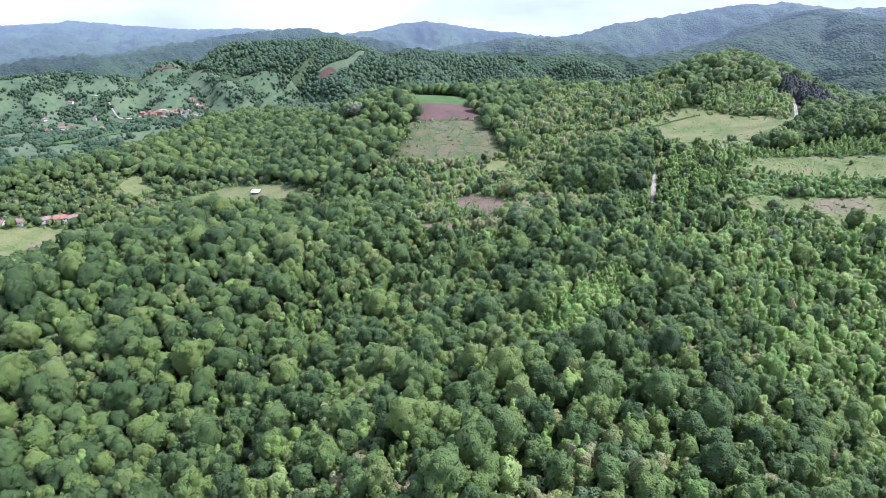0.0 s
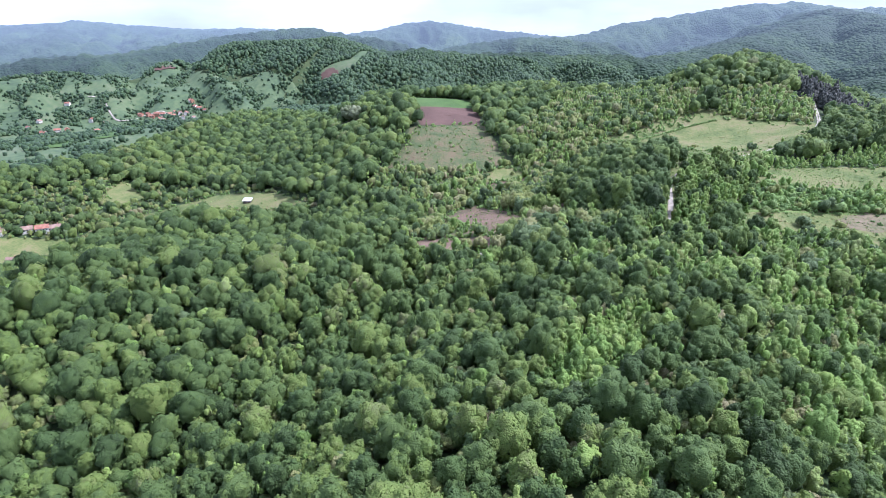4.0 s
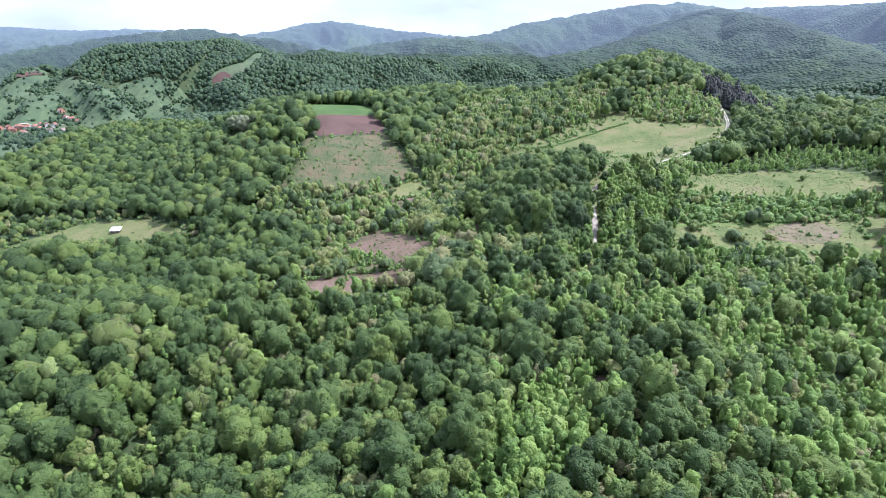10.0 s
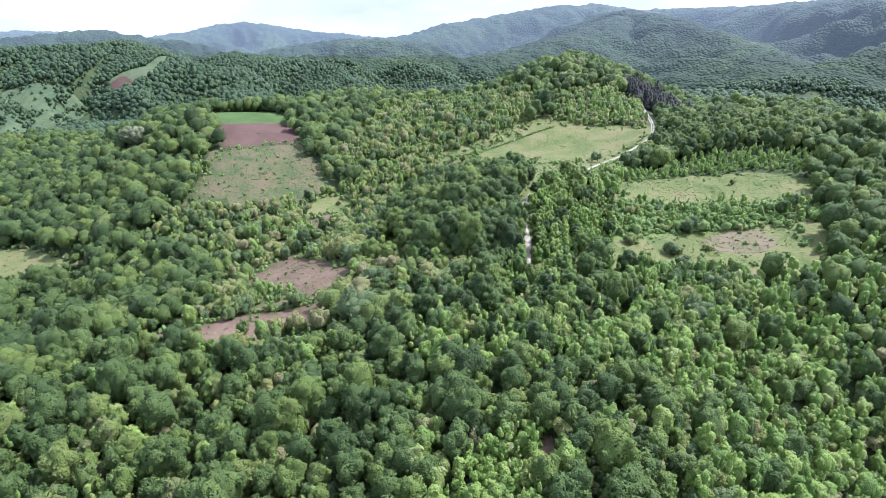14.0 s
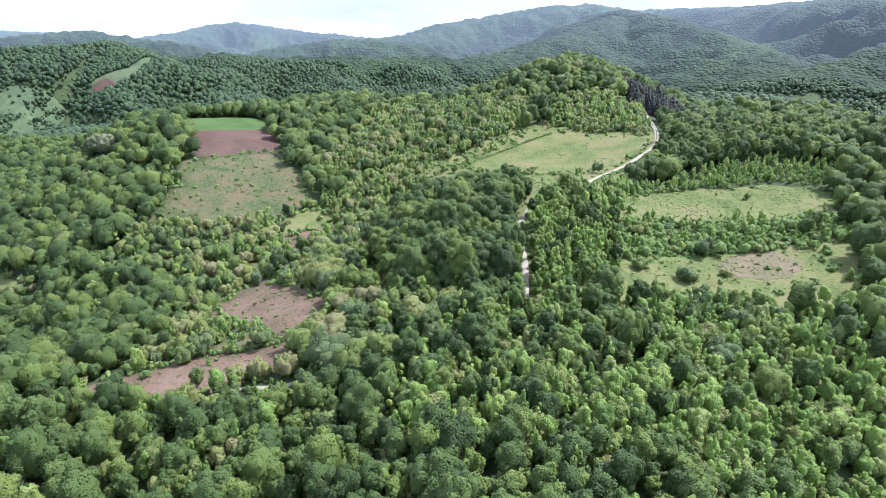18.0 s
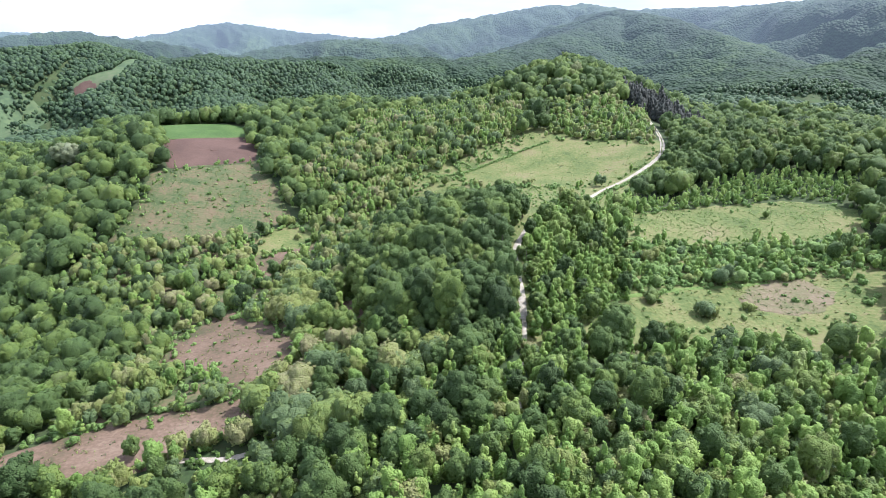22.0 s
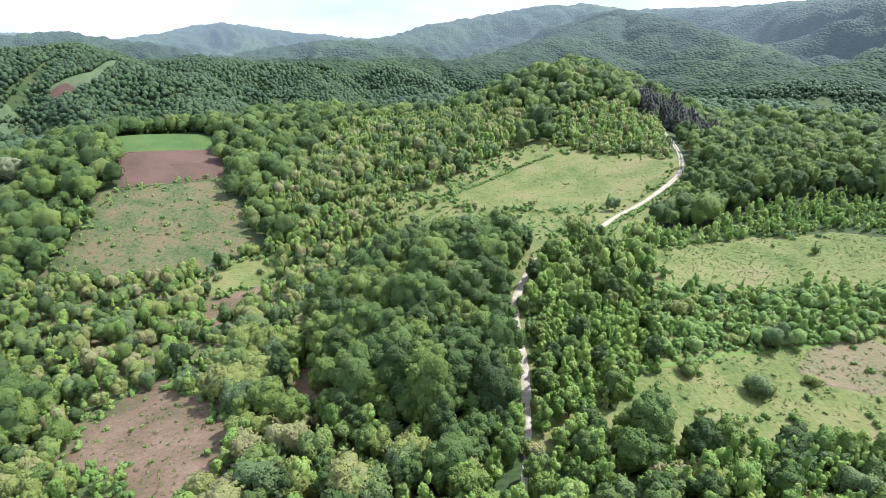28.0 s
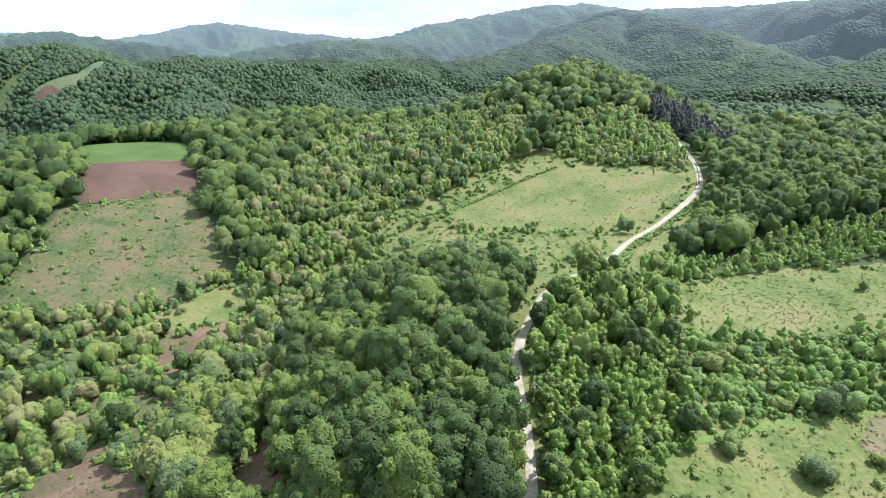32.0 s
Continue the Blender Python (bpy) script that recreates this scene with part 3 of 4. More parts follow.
def wood(name, templates, x, y, scale, rng, material, label, category, squash=0.15, sink=0.3):
    """Many plants joined into one mesh, each turned, sized and tinted on its own."""
    kind = rng.integers(0, len(templates), len(x))
    vs, fs, ts, at = [], [], [], 0
    z = land(x, y) - sink
    for k, (v, f) in enumerate(templates):
        m = np.flatnonzero(kind == k)
        if not len(m):
            continue
        a = rng.uniform(0, 2 * math.pi, len(m))
        s, h = scale[m], scale[m] * rng.uniform(1 - squash, 1 + squash, len(m))
        c, si = np.cos(a)[:, None], np.sin(a)[:, None]
        px = (v[:, 0] * c - v[:, 1] * si) * s[:, None] + x[m][:, None]
        py = (v[:, 0] * si + v[:, 1] * c) * s[:, None] + y[m][:, None]
        pz = v[:, 2] * h[:, None] + z[m][:, None]
        vs.append(np.stack([px, py, pz], -1).reshape(-1, 3))
        fs.append((f[None] + (np.arange(len(m)) * len(v))[:, None, None] + at).reshape(-1, 4))
        ts.append(np.repeat(rng.uniform(0, 1, len(m)), len(v)))
        at += len(m) * len(v)
    if not vs:
        return None
    ob = new(name, quads_to_mesh(name, np.vstack(vs), np.vstack(fs), material, np.concatenate(ts)))
    return tagged(ob, label, category, kind="stuff")


def near_line(x, y, points):
    c = spline(points, 3.0)
    r = np.full(x.shape, 1e9)
    for qx, qy in c:
        r = np.minimum(r, np.hypot(x - qx, y - qy))
    return r


def scatter(x0, x1, y0, y1, step, rng, jitter=0.62):
    gx, gy = np.meshgrid(np.arange(x0, x1, step), np.arange(y0, y1, step))
    gx = gx + (np.arange(gx.shape[0]) % 2)[:, None] * step / 2
    return gx.ravel() + rng.uniform(-jitter, jitter, gx.size) * step, gy.ravel() + rng.uniform(-jitter, jitter, gx.size) * step


def in_valley_view(x, y):
    """The stretch of country on both sides of the ridge that lies open to it."""
    r = np.zeros(x.shape, bool)
    for sx, sy, turn in ((0, 0, -16.5), (-8, 45, -15), (-11, 75, -8), (-12, 88, -2.5), (-12, 105, -1), (-6, 165, 0), (2, 250, 0)):
        a = (np.degrees(np.arctan2(x - sx, y - sy)) - turn + 180) % 360 - 180
        off = np.hypot(x - sx, y - sy)
        r |= (abs(a) < np.where(off < 330, 46, 39)) & (off > 60)
    return r


def open_land(x, y, margin=0.0):
    r = np.zeros(x.shape, bool)
    for poly in ZONES.values():
        r |= inside(x, y, poly)
    return r | (near_line(x, y, TRACK) < np.where(y < 346, 1.2, 2.7) + margin) | (near_line(x, y, SIDE_TRACK) < 1.0 + margin) | (near_line(x, y, GRASS_TRACK) < 2 + margin)




# ---- far backdrop of wooded hills in haze ----
def backdrop():
    ang, rad = np.radians(np.linspace(-58, 46, 720)), np.geomspace(1440, 4850, 170)
    a, r = np.meshgrid(ang, rad)
    x, y = np.sin(a) * r, 150 + np.cos(a) * r
    g = np.random.default_rng(3)
    rough = g.uniform(-5, 5, (x.shape[0], x.shape[1] + 6))
    rough = sum(rough[:, k:k + x.shape[1]] for k in range(6)) / 6
    z = land(x, y) + 3 + 4 * wavy(x, y, 83) + 4 * wavy(y, x, 167) - 5 * np.clip(1 - 1.6 * abs(wavy(x, y, 700)), 0, 1) + rough
    z -= 14 * (r < 1455)
    w = len(ang)
    i, j = np.meshgrid(np.arange(w - 1), np.arange(len(rad) - 1))
    q = (j * w + i).ravel()
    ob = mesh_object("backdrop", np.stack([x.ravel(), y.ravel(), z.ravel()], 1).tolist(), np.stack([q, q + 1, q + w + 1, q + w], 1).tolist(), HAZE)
    tagged(ob, "distant wooded hills in bluish haze", "hills", kind="structure")


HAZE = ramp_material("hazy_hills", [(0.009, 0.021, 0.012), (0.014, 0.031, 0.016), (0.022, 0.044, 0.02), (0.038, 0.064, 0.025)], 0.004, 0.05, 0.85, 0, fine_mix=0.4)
hn, hl = HAZE.node_tree.nodes, HAZE.node_tree.links
hgeo, hlen, hmap = hn.new("ShaderNodeNewGeometry"), hn.new("ShaderNodeVectorMath"), hn.new("ShaderNodeMapRange")
hcell, hbump = hn.new("ShaderNodeTexVoronoi"), hn.new("ShaderNodeBump")
hcell.inputs["Scale"].default_value = 0.12
hbump.invert = True
hbump.inputs["Strength"].default_value, hbump.inputs["Distance"].default_value = 1.0, 7.0
hl.new(hgeo.outputs["Position"], hcell.inputs["Vector"])
hl.new(hcell.outputs["Distance"], hbump.inputs["Height"])
hl.new(hbump.outputs[0], hn["Principled BSDF"].inputs["Normal"])
# Haze added to the hills as a bluish glow, stronger with distance
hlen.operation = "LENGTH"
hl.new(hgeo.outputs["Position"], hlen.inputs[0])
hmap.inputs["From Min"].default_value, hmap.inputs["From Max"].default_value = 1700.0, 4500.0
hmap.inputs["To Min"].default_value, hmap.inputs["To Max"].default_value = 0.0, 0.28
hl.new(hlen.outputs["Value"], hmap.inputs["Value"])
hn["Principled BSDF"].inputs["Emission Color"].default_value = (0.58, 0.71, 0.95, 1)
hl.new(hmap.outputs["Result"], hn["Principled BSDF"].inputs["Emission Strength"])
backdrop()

# ---- plants of the place ----
rng = np.random.default_rng(5)
OAKS = [crown(k, 230, 0.38, 12.5, 3.9, 1.6, core=(6, 4), lobed=14, heart=(10, 7)) for k in range(8)]
OAKS_MID = [crown(20 + k, 88, 0.52, 12.5, 3.9, 1.6, core=(5, 3, 0.15), lobed=8, heart=(8, 5)) for k in range(8)]
OAKS_OFF = [crown(30 + k, 48, 0.78, 12.5, 4.8, 1.6, core=(5, 3, 0.18), lobed=4, heart=(7, 5, 0.16)) for k in range(8)]
OAKS_FAR = [crown(40 + k, 18, 1.1, 12.5, 5.4, 1.6, core=(5, 3, 0.22), lobed=2, heart=(6, 4, 0.24)) for k in range(8)]
DOMES = [ball(np.random.default_rng(60 + k), 0, 0, 4.5, 4.3, 4.6, 6, 4, 0.2) for k in range(8)]
SAPLINGS = [crown(80 + k, 90, 0.26, 7.5, 2.0, 0.4, ("column", "round")[k % 2], (6, 4), 0.95, 8) for k in range(8)]
SAPLINGS_MID = [crown(90 + k, 26, 0.4, 7.5, 2.0, 0.4, ("column", "round")[k % 2], (5, 3), 0.97, 6) for k in range(8)]
SAPLINGS_OFF = [crown(95 + k, 11, 0.5, 7.5, 1.9, 0.3, ("column", "round")[k % 2], (5, 3), 1.0, 4, (6, 4)) for k in range(6)]
SAPLINGS_FAR = [crown(100 + k, 7, 0.55, 7.5, 1.9, 0.3, "column", (4, 3), 1.0, 4) for k in range(6)]
BUSHES = [crown(110 + k, 80, 0.22, 2.7, 1.8, 0.0, "bush", (6, 4), 0.95, 6) for k in range(6)]
BUSHES_MID = [crown(120 + k, 16, 0.35, 2.7, 1.8, 0.0, "bush", (5, 3), 1.0, 4) for k in range(6)]
BUSHES_OFF = [crown(125 + k, 7, 0.45, 2.7, 1.8, 0.0, "bush", (5, 3), 1.0, 3) for k in range(6)]
THORNS = [crown(130 + k, 110, 0.28, 4.6, 2.4, 0.1, "bush", (6, 4), 0.92, 9) for k in range(7)]
THORNS_MID = [crown(140 + k, 44, 0.4, 4.6, 2.4, 0.1, "bush", (5, 3), 0.96, 6) for k in range(7)]
THORNS_OFF = [crown(145 + k, 14, 0.55, 4.6, 2.4, 0.1, "bush", (5, 3), 1.0, 4) for k in range(7)]
PINES = [crown(150 + k, 34, 0.6, 10, 2.7, 0.0, "column", (5, 3, 0.15), 1.1, 8) for k in range(4)]
TUFTS = [crown(160 + k, 5, 0.32, 0.9, 0.8, 0.0, "bush", None) for k in range(6)]

# Open country between the groves, with no old trees
GLADES = [[(24, 340), (60, 345), (150, 352), (170, 400), (186, 442), (160, 484), (88, 482), (40, 440)], [(-50, 455), (70, 445), (140, 575), (60, 612), (-10, 555), (-46, 545)]]
# Stands that differ from the oak wood: outline, then kind, spacing, least and most size
STANDS = {
    "scrub_slope": ([(-125, 285), (-60, 283), (-25, 297), (0, 322), (-5, 345), (-32, 350), (-50, 350), (-50, 388), (-36, 390), (-45, 425), (-40, 470), (-60, 500), (-95, 505), (-105, 484), (-190, 468), (-195, 430), (-150, 405), (-125, 390), (-112, 350), (-122, 315)],
                    [("thorn", 7.0, 0.8, 2.3), ("bush", 4.2, 0.3, 1.2), ("sapling", 7.5, 0.5, 1.3), ("oak", 11.0, 0.35, 0.75)]),
    "track_grove": ([(-34, 354), (2, 346), (18, 346), (20, 378), (19.5, 400), (23, 415), (30, 432), (22, 448), (-8, 452), (-34, 440), (-40, 395)], [("oak", 6.0, 0.95, 1.35), ("bush", 5.5, 0.7, 1.2)]),
    "east_grove": ([(90, 472), (112, 500), (132, 522), (150, 556), (158, 600), (200, 640), (260, 610), (235, 500), (205, 474), (176, 486), (139, 485), (108, 466)], [("oak", 5.3, 0.75, 1.05)]),
    "ridge_saplings": ([(-22, 181), (-19, 195), (-15, 214), (-2, 225), (11, 236), (8, 211), (6, 198), (0, 183), (-16, 171)], [("sapling", 2.8, 0.75, 1.3)]),
    "track_saplings": ([(26, 345), (48, 356), (62, 374), (70, 412), (84, 444), (88, 470), (72, 470), (45, 440), (34, 425), (27, 405)], [("oak", 9.0, 0.4, 0.8), ("sapling", 3.3, 0.5, 1.2), ("bush", 3.6, 0.5, 1.2)]),
    "scrub_band": ([(72, 414), (134, 417), (172, 416), (168, 388), (118, 387), (90, 383), (62, 374)], [("bush", 2.5, 0.3, 1.5), ("bush", 9.0, 1.6, 2.3), ("sapling", 4.2, 0.3, 0.95), ("thorn", 7.0, 0.4, 1.2)]),
    "north_strip": ([(86, 470), (88, 449), (160, 457), (190, 444), (204, 470), (176, 484), (139, 483), (108, 464)], [("sapling", 3.3, 0.45, 0.85), ("bush", 5.0, 0.6, 1.2)]),
    "birch_hill": ([(-100, 540), (-85, 620), (-70, 690), (50, 705), (62, 630), (48, 604), (28, 588), (-5, 552), (-39, 546), (-46, 500), (-70, 510)], [("sapling", 3.9, 0.45, 1.25), ("thorn", 6.5, 0.9, 2.3), ("oak", 13.0, 0.4, 0.85)]),
    "meadow_scrub": ([(-62, 470), (-56, 548), (-22, 560), (-18, 538), (-26, 500), (-20, 476), (0, 456), (-40, 450)], [("thorn", 5.8, 0.7, 1.9), ("bush", 3.8, 0.4, 1.3), ("sapling", 7.0, 0.5, 1.1), ("oak", 13.0, 0.4, 0.7)]),
    "olive_edge": ([(64, 605), (79, 660), (125, 690), (158, 660), (143, 605), (131, 577), (90, 592)], [("thorn", 5.0, 0.7, 1.7), ("sapling", 6.0, 0.7, 1.3)]),
    "pines": ([(140, 690), (163, 648), (185, 650), (215, 690), (190, 735), (150, 725)], [("pine", 3.9, 1.0, 1.5)]),
    "east_slope": ([(50, 180), (150, 220), (190, 300), (175, 352), (100, 350), (58, 350), (45, 300)], [("oak", 9.0, 0.5, 1.05), ("thorn", 6.5, 0.8, 1.8), ("sapling", 4.5, 0.8, 1.6)]),
    "track_foot": ([(-25, 255), (48, 255), (50, 300), (58, 350), (26, 345), (14, 346), (0, 322), (-25, 297)], [("oak", 8.0, 0.5, 0.95), ("sapling", 4.4, 0.7, 1.4), ("thorn", 7.0, 0.8, 1.5)]),
    "barn_scrub": ([(-530, 330), (-500, 480), (-440, 500), (-340, 490), (-235, 445), (-222, 420), (-330, 413), (-380, 395), (-395, 350), (-430, 300), (-500, 290)], [("thorn", 6.5, 0.6, 1.5), ("bush", 7.0, 0.6, 1.4), ("oak", 12.0, 0.45, 0.9)]),
}
# Open ground with loose bushes: outline, spacing, least and most size
LOOSE = {
    "rough_meadow": (ZONES["rough_meadow"], 4.0, 0.25, 1.15),
    "fallow_field": (ZONES["fallow_field"], 6.5, 0.25, 0.95),
    "clearing": (ZONES["clearing"], 3.0, 0.1, 0.28),
    "lower_clearing": (ZONES["lower_clearing"], 5.0, 0.15, 0.8),
    "bare_slope": (ZONES["bare_slope"], 5.0, 0.15, 0.6),
    "barn_meadow": (ZONES["barn_meadow"], 12.0, 0.2, 0.6),
    "scrub_soil": (ZONES["scrub_soil"], 5.0, 0.2, 0.6),
    "grove_gap": (ZONES["grove_gap"], 4.0, 0.2, 0.5),
}
plants = {k: [] for k in ("oak", "sapling", "bush", "thorn", "pine")}


def plant(kind, x, y, lo, hi):
    plants[kind].append(np.stack([x, y, rng.uniform(lo, hi, len(x)) * (1 + 0.2 * wavy(x, y, 47))], 1))


for stand, (poly, mix) in STANDS.items():
    p = np.array(poly)
    for kind, step, lo, hi in mix:
        x, y = scatter(p[:, 0].min(), p[:, 0].max(), p[:, 1].min(), p[:, 1].max(), step, rng)
        m = inside(x, y, poly) & ~open_land(x, y, -1.0 if kind == "bush" else 0.0)
        if stand in ("east_slope", "track_foot"):
            # low growth below the clearing
            m &= ~inside(x, y + 14.0, ZONES["lower_clearing"])
        if stand in ("scrub_slope", "meadow_scrub") and kind != "bush":
            # grassy lanes between the thickets
            m &= wavy(x, y, 29) < 0.5
            for key in ("scrub_soil", "scrub_glade", "grove_gap", "bare_slope"):
                m &= ~inside(x, y + 4.0, ZONES[key])
        plant(kind, x[m], y[m], lo, hi)
for poly, step, lo, hi in LOOSE.values():
    p = np.array(poly)
    x, y = scatter(p[:, 0].min(), p[:, 0].max(), p[:, 1].min(), p[:, 1].max(), step, rng, 0.5)
    m = inside(x, y, poly) & (rng.uniform(0, 1, len(x)) < 0.6) & (near_line(x, y, TRACK) > 2.5)
    plant("bush", x[m], y[m], lo, hi)
# brush along the ragged edges of the open ground
for key in ("clearing", "lower_clearing", "wide_meadow", "rough_meadow", "fallow_field", "bare_slope", "bare_bank", "barn_meadow", "hollow_meadow", "scrub_soil", "scrub_glade", "grove_gap"):
    q = smooth_ring(ZONES[key], 1.7, 2.5, 0.5)
    q = q + rng.normal(0, 2.4, q.shape)
    hold = (rng.uniform(0, 1, len(q)) < 0.5 + 0.4 * wavy(q[:, 0], q[:, 1], 31)) & (near_line(q[:, 0], q[:, 1], TRACK) > 2.4)
    plant("bush", q[hold, 0], q[hold, 1], 0.35, 1.15)
    hold &= rng.uniform(0, 1, len(q)) < 0.18
    plant("sapling", q[hold, 0], q[hold, 1], 0.35, 0.8)
hedge = spline([(-12, 539), (7, 545), (24, 558), (44, 576), (66, 592)], 0.45)
plant("bush", hedge[:, 0] + rng.normal(0, 0.4, len(hedge)), hedge[:, 1] + rng.normal(0, 0.4, len(hedge)), 0.35, 0.75)
for side in (-1, 1):
    q = spline([p for p in TRACK if 344 < p[1] < 548], 1.3)
    off = rng.uniform(2.5, 4.6, len(q)) * side
    t = np.gradient(q, axis=0)
    t /= np.hypot(t[:, 0], t[:, 1])[:, None]
    hold = rng.uniform(0, 1, len(q)) < np.where(q[:, 1] < 450, 0.75, 0.3)
    plant("bush", (q[:, 0] + t[:, 1] * off)[hold], (q[:, 1] - t[:, 0] * off)[hold], 0.25, 0.75)
# low brush on the outer side of the track
q = spline([p for p in TRACK if 445 < p[1] < 535], 0.9)
t = np.gradient(q, axis=0)
t /= np.hypot(t[:, 0], t[:, 1])[:, None]
off = rng.uniform(3.4, 6.2, len(q))
plant("bush", q[:, 0] + t[:, 1] * off, q[:, 1] - t[:, 0] * off, 0.6, 0.9)
for lone in ((-86, 298, 0.55), (-6, 528, 0.5), (150, 398, 0.7), (159, 405, 0.62), (143, 440, 0.3), (51, 444, 0.72), (57, 449, 0.66), (63, 455, 0.6)):
    plant("oak", np.array([lone[0]]), np.array([lone[1]]), lone[2], lone[2] + 0.02)
for bx, by, size in ((-13, 531, 1.7), (13, 524, 1.3), (15, 523, 1.0), (31, 517, 0.9), (41, 519, 0.9), (44, 519, 1.1), (80, 500, 1.6), (72, 508, 0.9), (29, 493, 0.9), (-15, 510, 1.5), (-13, 500, 1.2), (86, 363, 1.5), (89, 364, 1.2), (69, 370, 1.3), (104, 368, 1.2)):
    plant("thorn", np.array([float(bx)]), np.array([float(by)]), size * 0.9, size * 0.95)
for bx, by, size in ((8, 485, 1.7), (13, 484, 1.2), (55, 467, 1.7), (60, 470, 1.4), (-15, 487, 0.9), (-103, 473, 1.1), (-85, 479, 1.0), (-63, 423, 1.7), (-60, 419, 1.4)):
    plant("thorn", np.array([float(bx)]), np.array([float(by)]), size, size * 1.05)

def in_the_wood(x, y):
    """Ground under the oak wood, outside fields, stands and glades."""
    m = in_valley_view(x, y) & ~open_land(x, y) & ~inside(x, y, FARMLAND)
    for poly in GLADES + [stand for stand, _ in STANDS.values()]:
        m &= ~inside(x, y, poly)
    return m


x, y = scatter(-560, 460, 40, 430, 5.0, rng, 0.5)
x, y = (q[in_the_wood(x, y)] for q in (x, y))
old = rng.uniform(0, 1, len(x))
plant("oak", x[old > 0.06], y[old > 0.06], 0.45, 0.98)
plant("oak", x[old <= 0.06], y[old <= 0.06], 1.05, 1.35)
x, y = scatter(-560, 460, 430, 800, 6.6, rng, 0.5)
x, y = (q[in_the_wood(x, y)] for q in (x, y))
plant("oak", x, y, 0.5, 1.2)
x, y = scatter(-300, 200, 90, 520, 11.0, rng)
x, y = (q[in_the_wood(x, y)] for q in (x, y))
plant("sapling", x, y, 0.8, 1.5)
x, y = scatter(-230, 170, 60, 400, 5.6, rng)
x, y = (q[in_the_wood(x, y)] for q in (x, y))
UNDERSTORY = np.stack([x, y, rng.uniform(0.8, 1.7, len(x))], 1)


def trunk(seed, height, girth, limbs):
    """A tapered, slightly bent stem with limbs."""
    g = np.random.default_rng(seed)
    bm = bmesh.new()

    def stem(p, d, length, r, n):
        ring0 = None
        for k in range(n + 1):
            s = k / n
            c = p + d * length * s + Vector((math.sin(s * 3 + seed), math.cos(s * 2.5), 0)) * 0.05 * length * s
            rr = r * (1 - 0.75 * s)
            ring = [bm.verts.new(c + Vector((math.cos(a), math.sin(a), 0)) * rr) for a in np.arange(5) * 1.2566]
            if ring0:
                for i in range(5):
                    bm.faces.new((ring0[i], ring0[(i + 1) % 5], ring[(i + 1) % 5], ring[i]))
            ring0 = ring
        bm.faces.new(ring0)

    stem(Vector((0, 0, -0.5)), Vector((0, 0, 1)), height * 0.78, girth, 2)
    for k in range(limbs):
        a, h = k * 2.4 + g.uniform(0, 0.6), height * g.uniform(0.28, 0.55)
        stem(Vector((0, 0, h)), Vector((math.cos(a), math.sin(a), 0.9)).normalized(), height * g.uniform(0.25, 0.36), girth * 0.45, 2)
    me = bpy.data.meshes.new("trunk")
    bm.to_mesh(me)
    bm.free()
    me.materials.append(BARK)
    return me


def tree_kind(name, crowns, material, height, girth, limbs, label, category, group):
    """One plant of each shape, to be copied: an Empty at its foot with stem and crown."""
    out = []
    for k, (v, f) in enumerate(crowns):
        root = new(name)
        root.empty_display_size = 0.5
        stem, leaves = new("trunk", trunk(k, height, girth, limbs)), new("crown", quads_to_mesh("crown", v, f, material))
        stem.parent = leaves.parent = root
        out.append(tagged(root, label, category, group))
    return out


RX, RY = np.arange(-1700, 1700, 10.0), np.arange(0, 1800, 10.0)
RELIEF = land(*np.meshgrid(RX, RY))


def in_the_open(x, y):
    """Ground that no nearer hill hides from the ridge."""
    z, r = land(x, y) + 10, np.zeros(x.shape, bool)
    for ex, ey, ez in ((0, 0, 130), (-11, 100, 129), (2, 250, 127)):
        clear = np.ones(x.shape, bool)
        for s in np.linspace(0.12, 0.96, 44):
            px, py = ex + (x - ex) * s, ey + (y - ey) * s
            i, j = np.clip(((py - RY[0]) / 10).round().astype(int), 0, len(RY) - 1), np.clip(((px - RX[0]) / 10).round().astype(int), 0, len(RX) - 1)
            clear &= ez + (z - ez) * s > RELIEF[i, j] + 3
        r |= clear
    return r


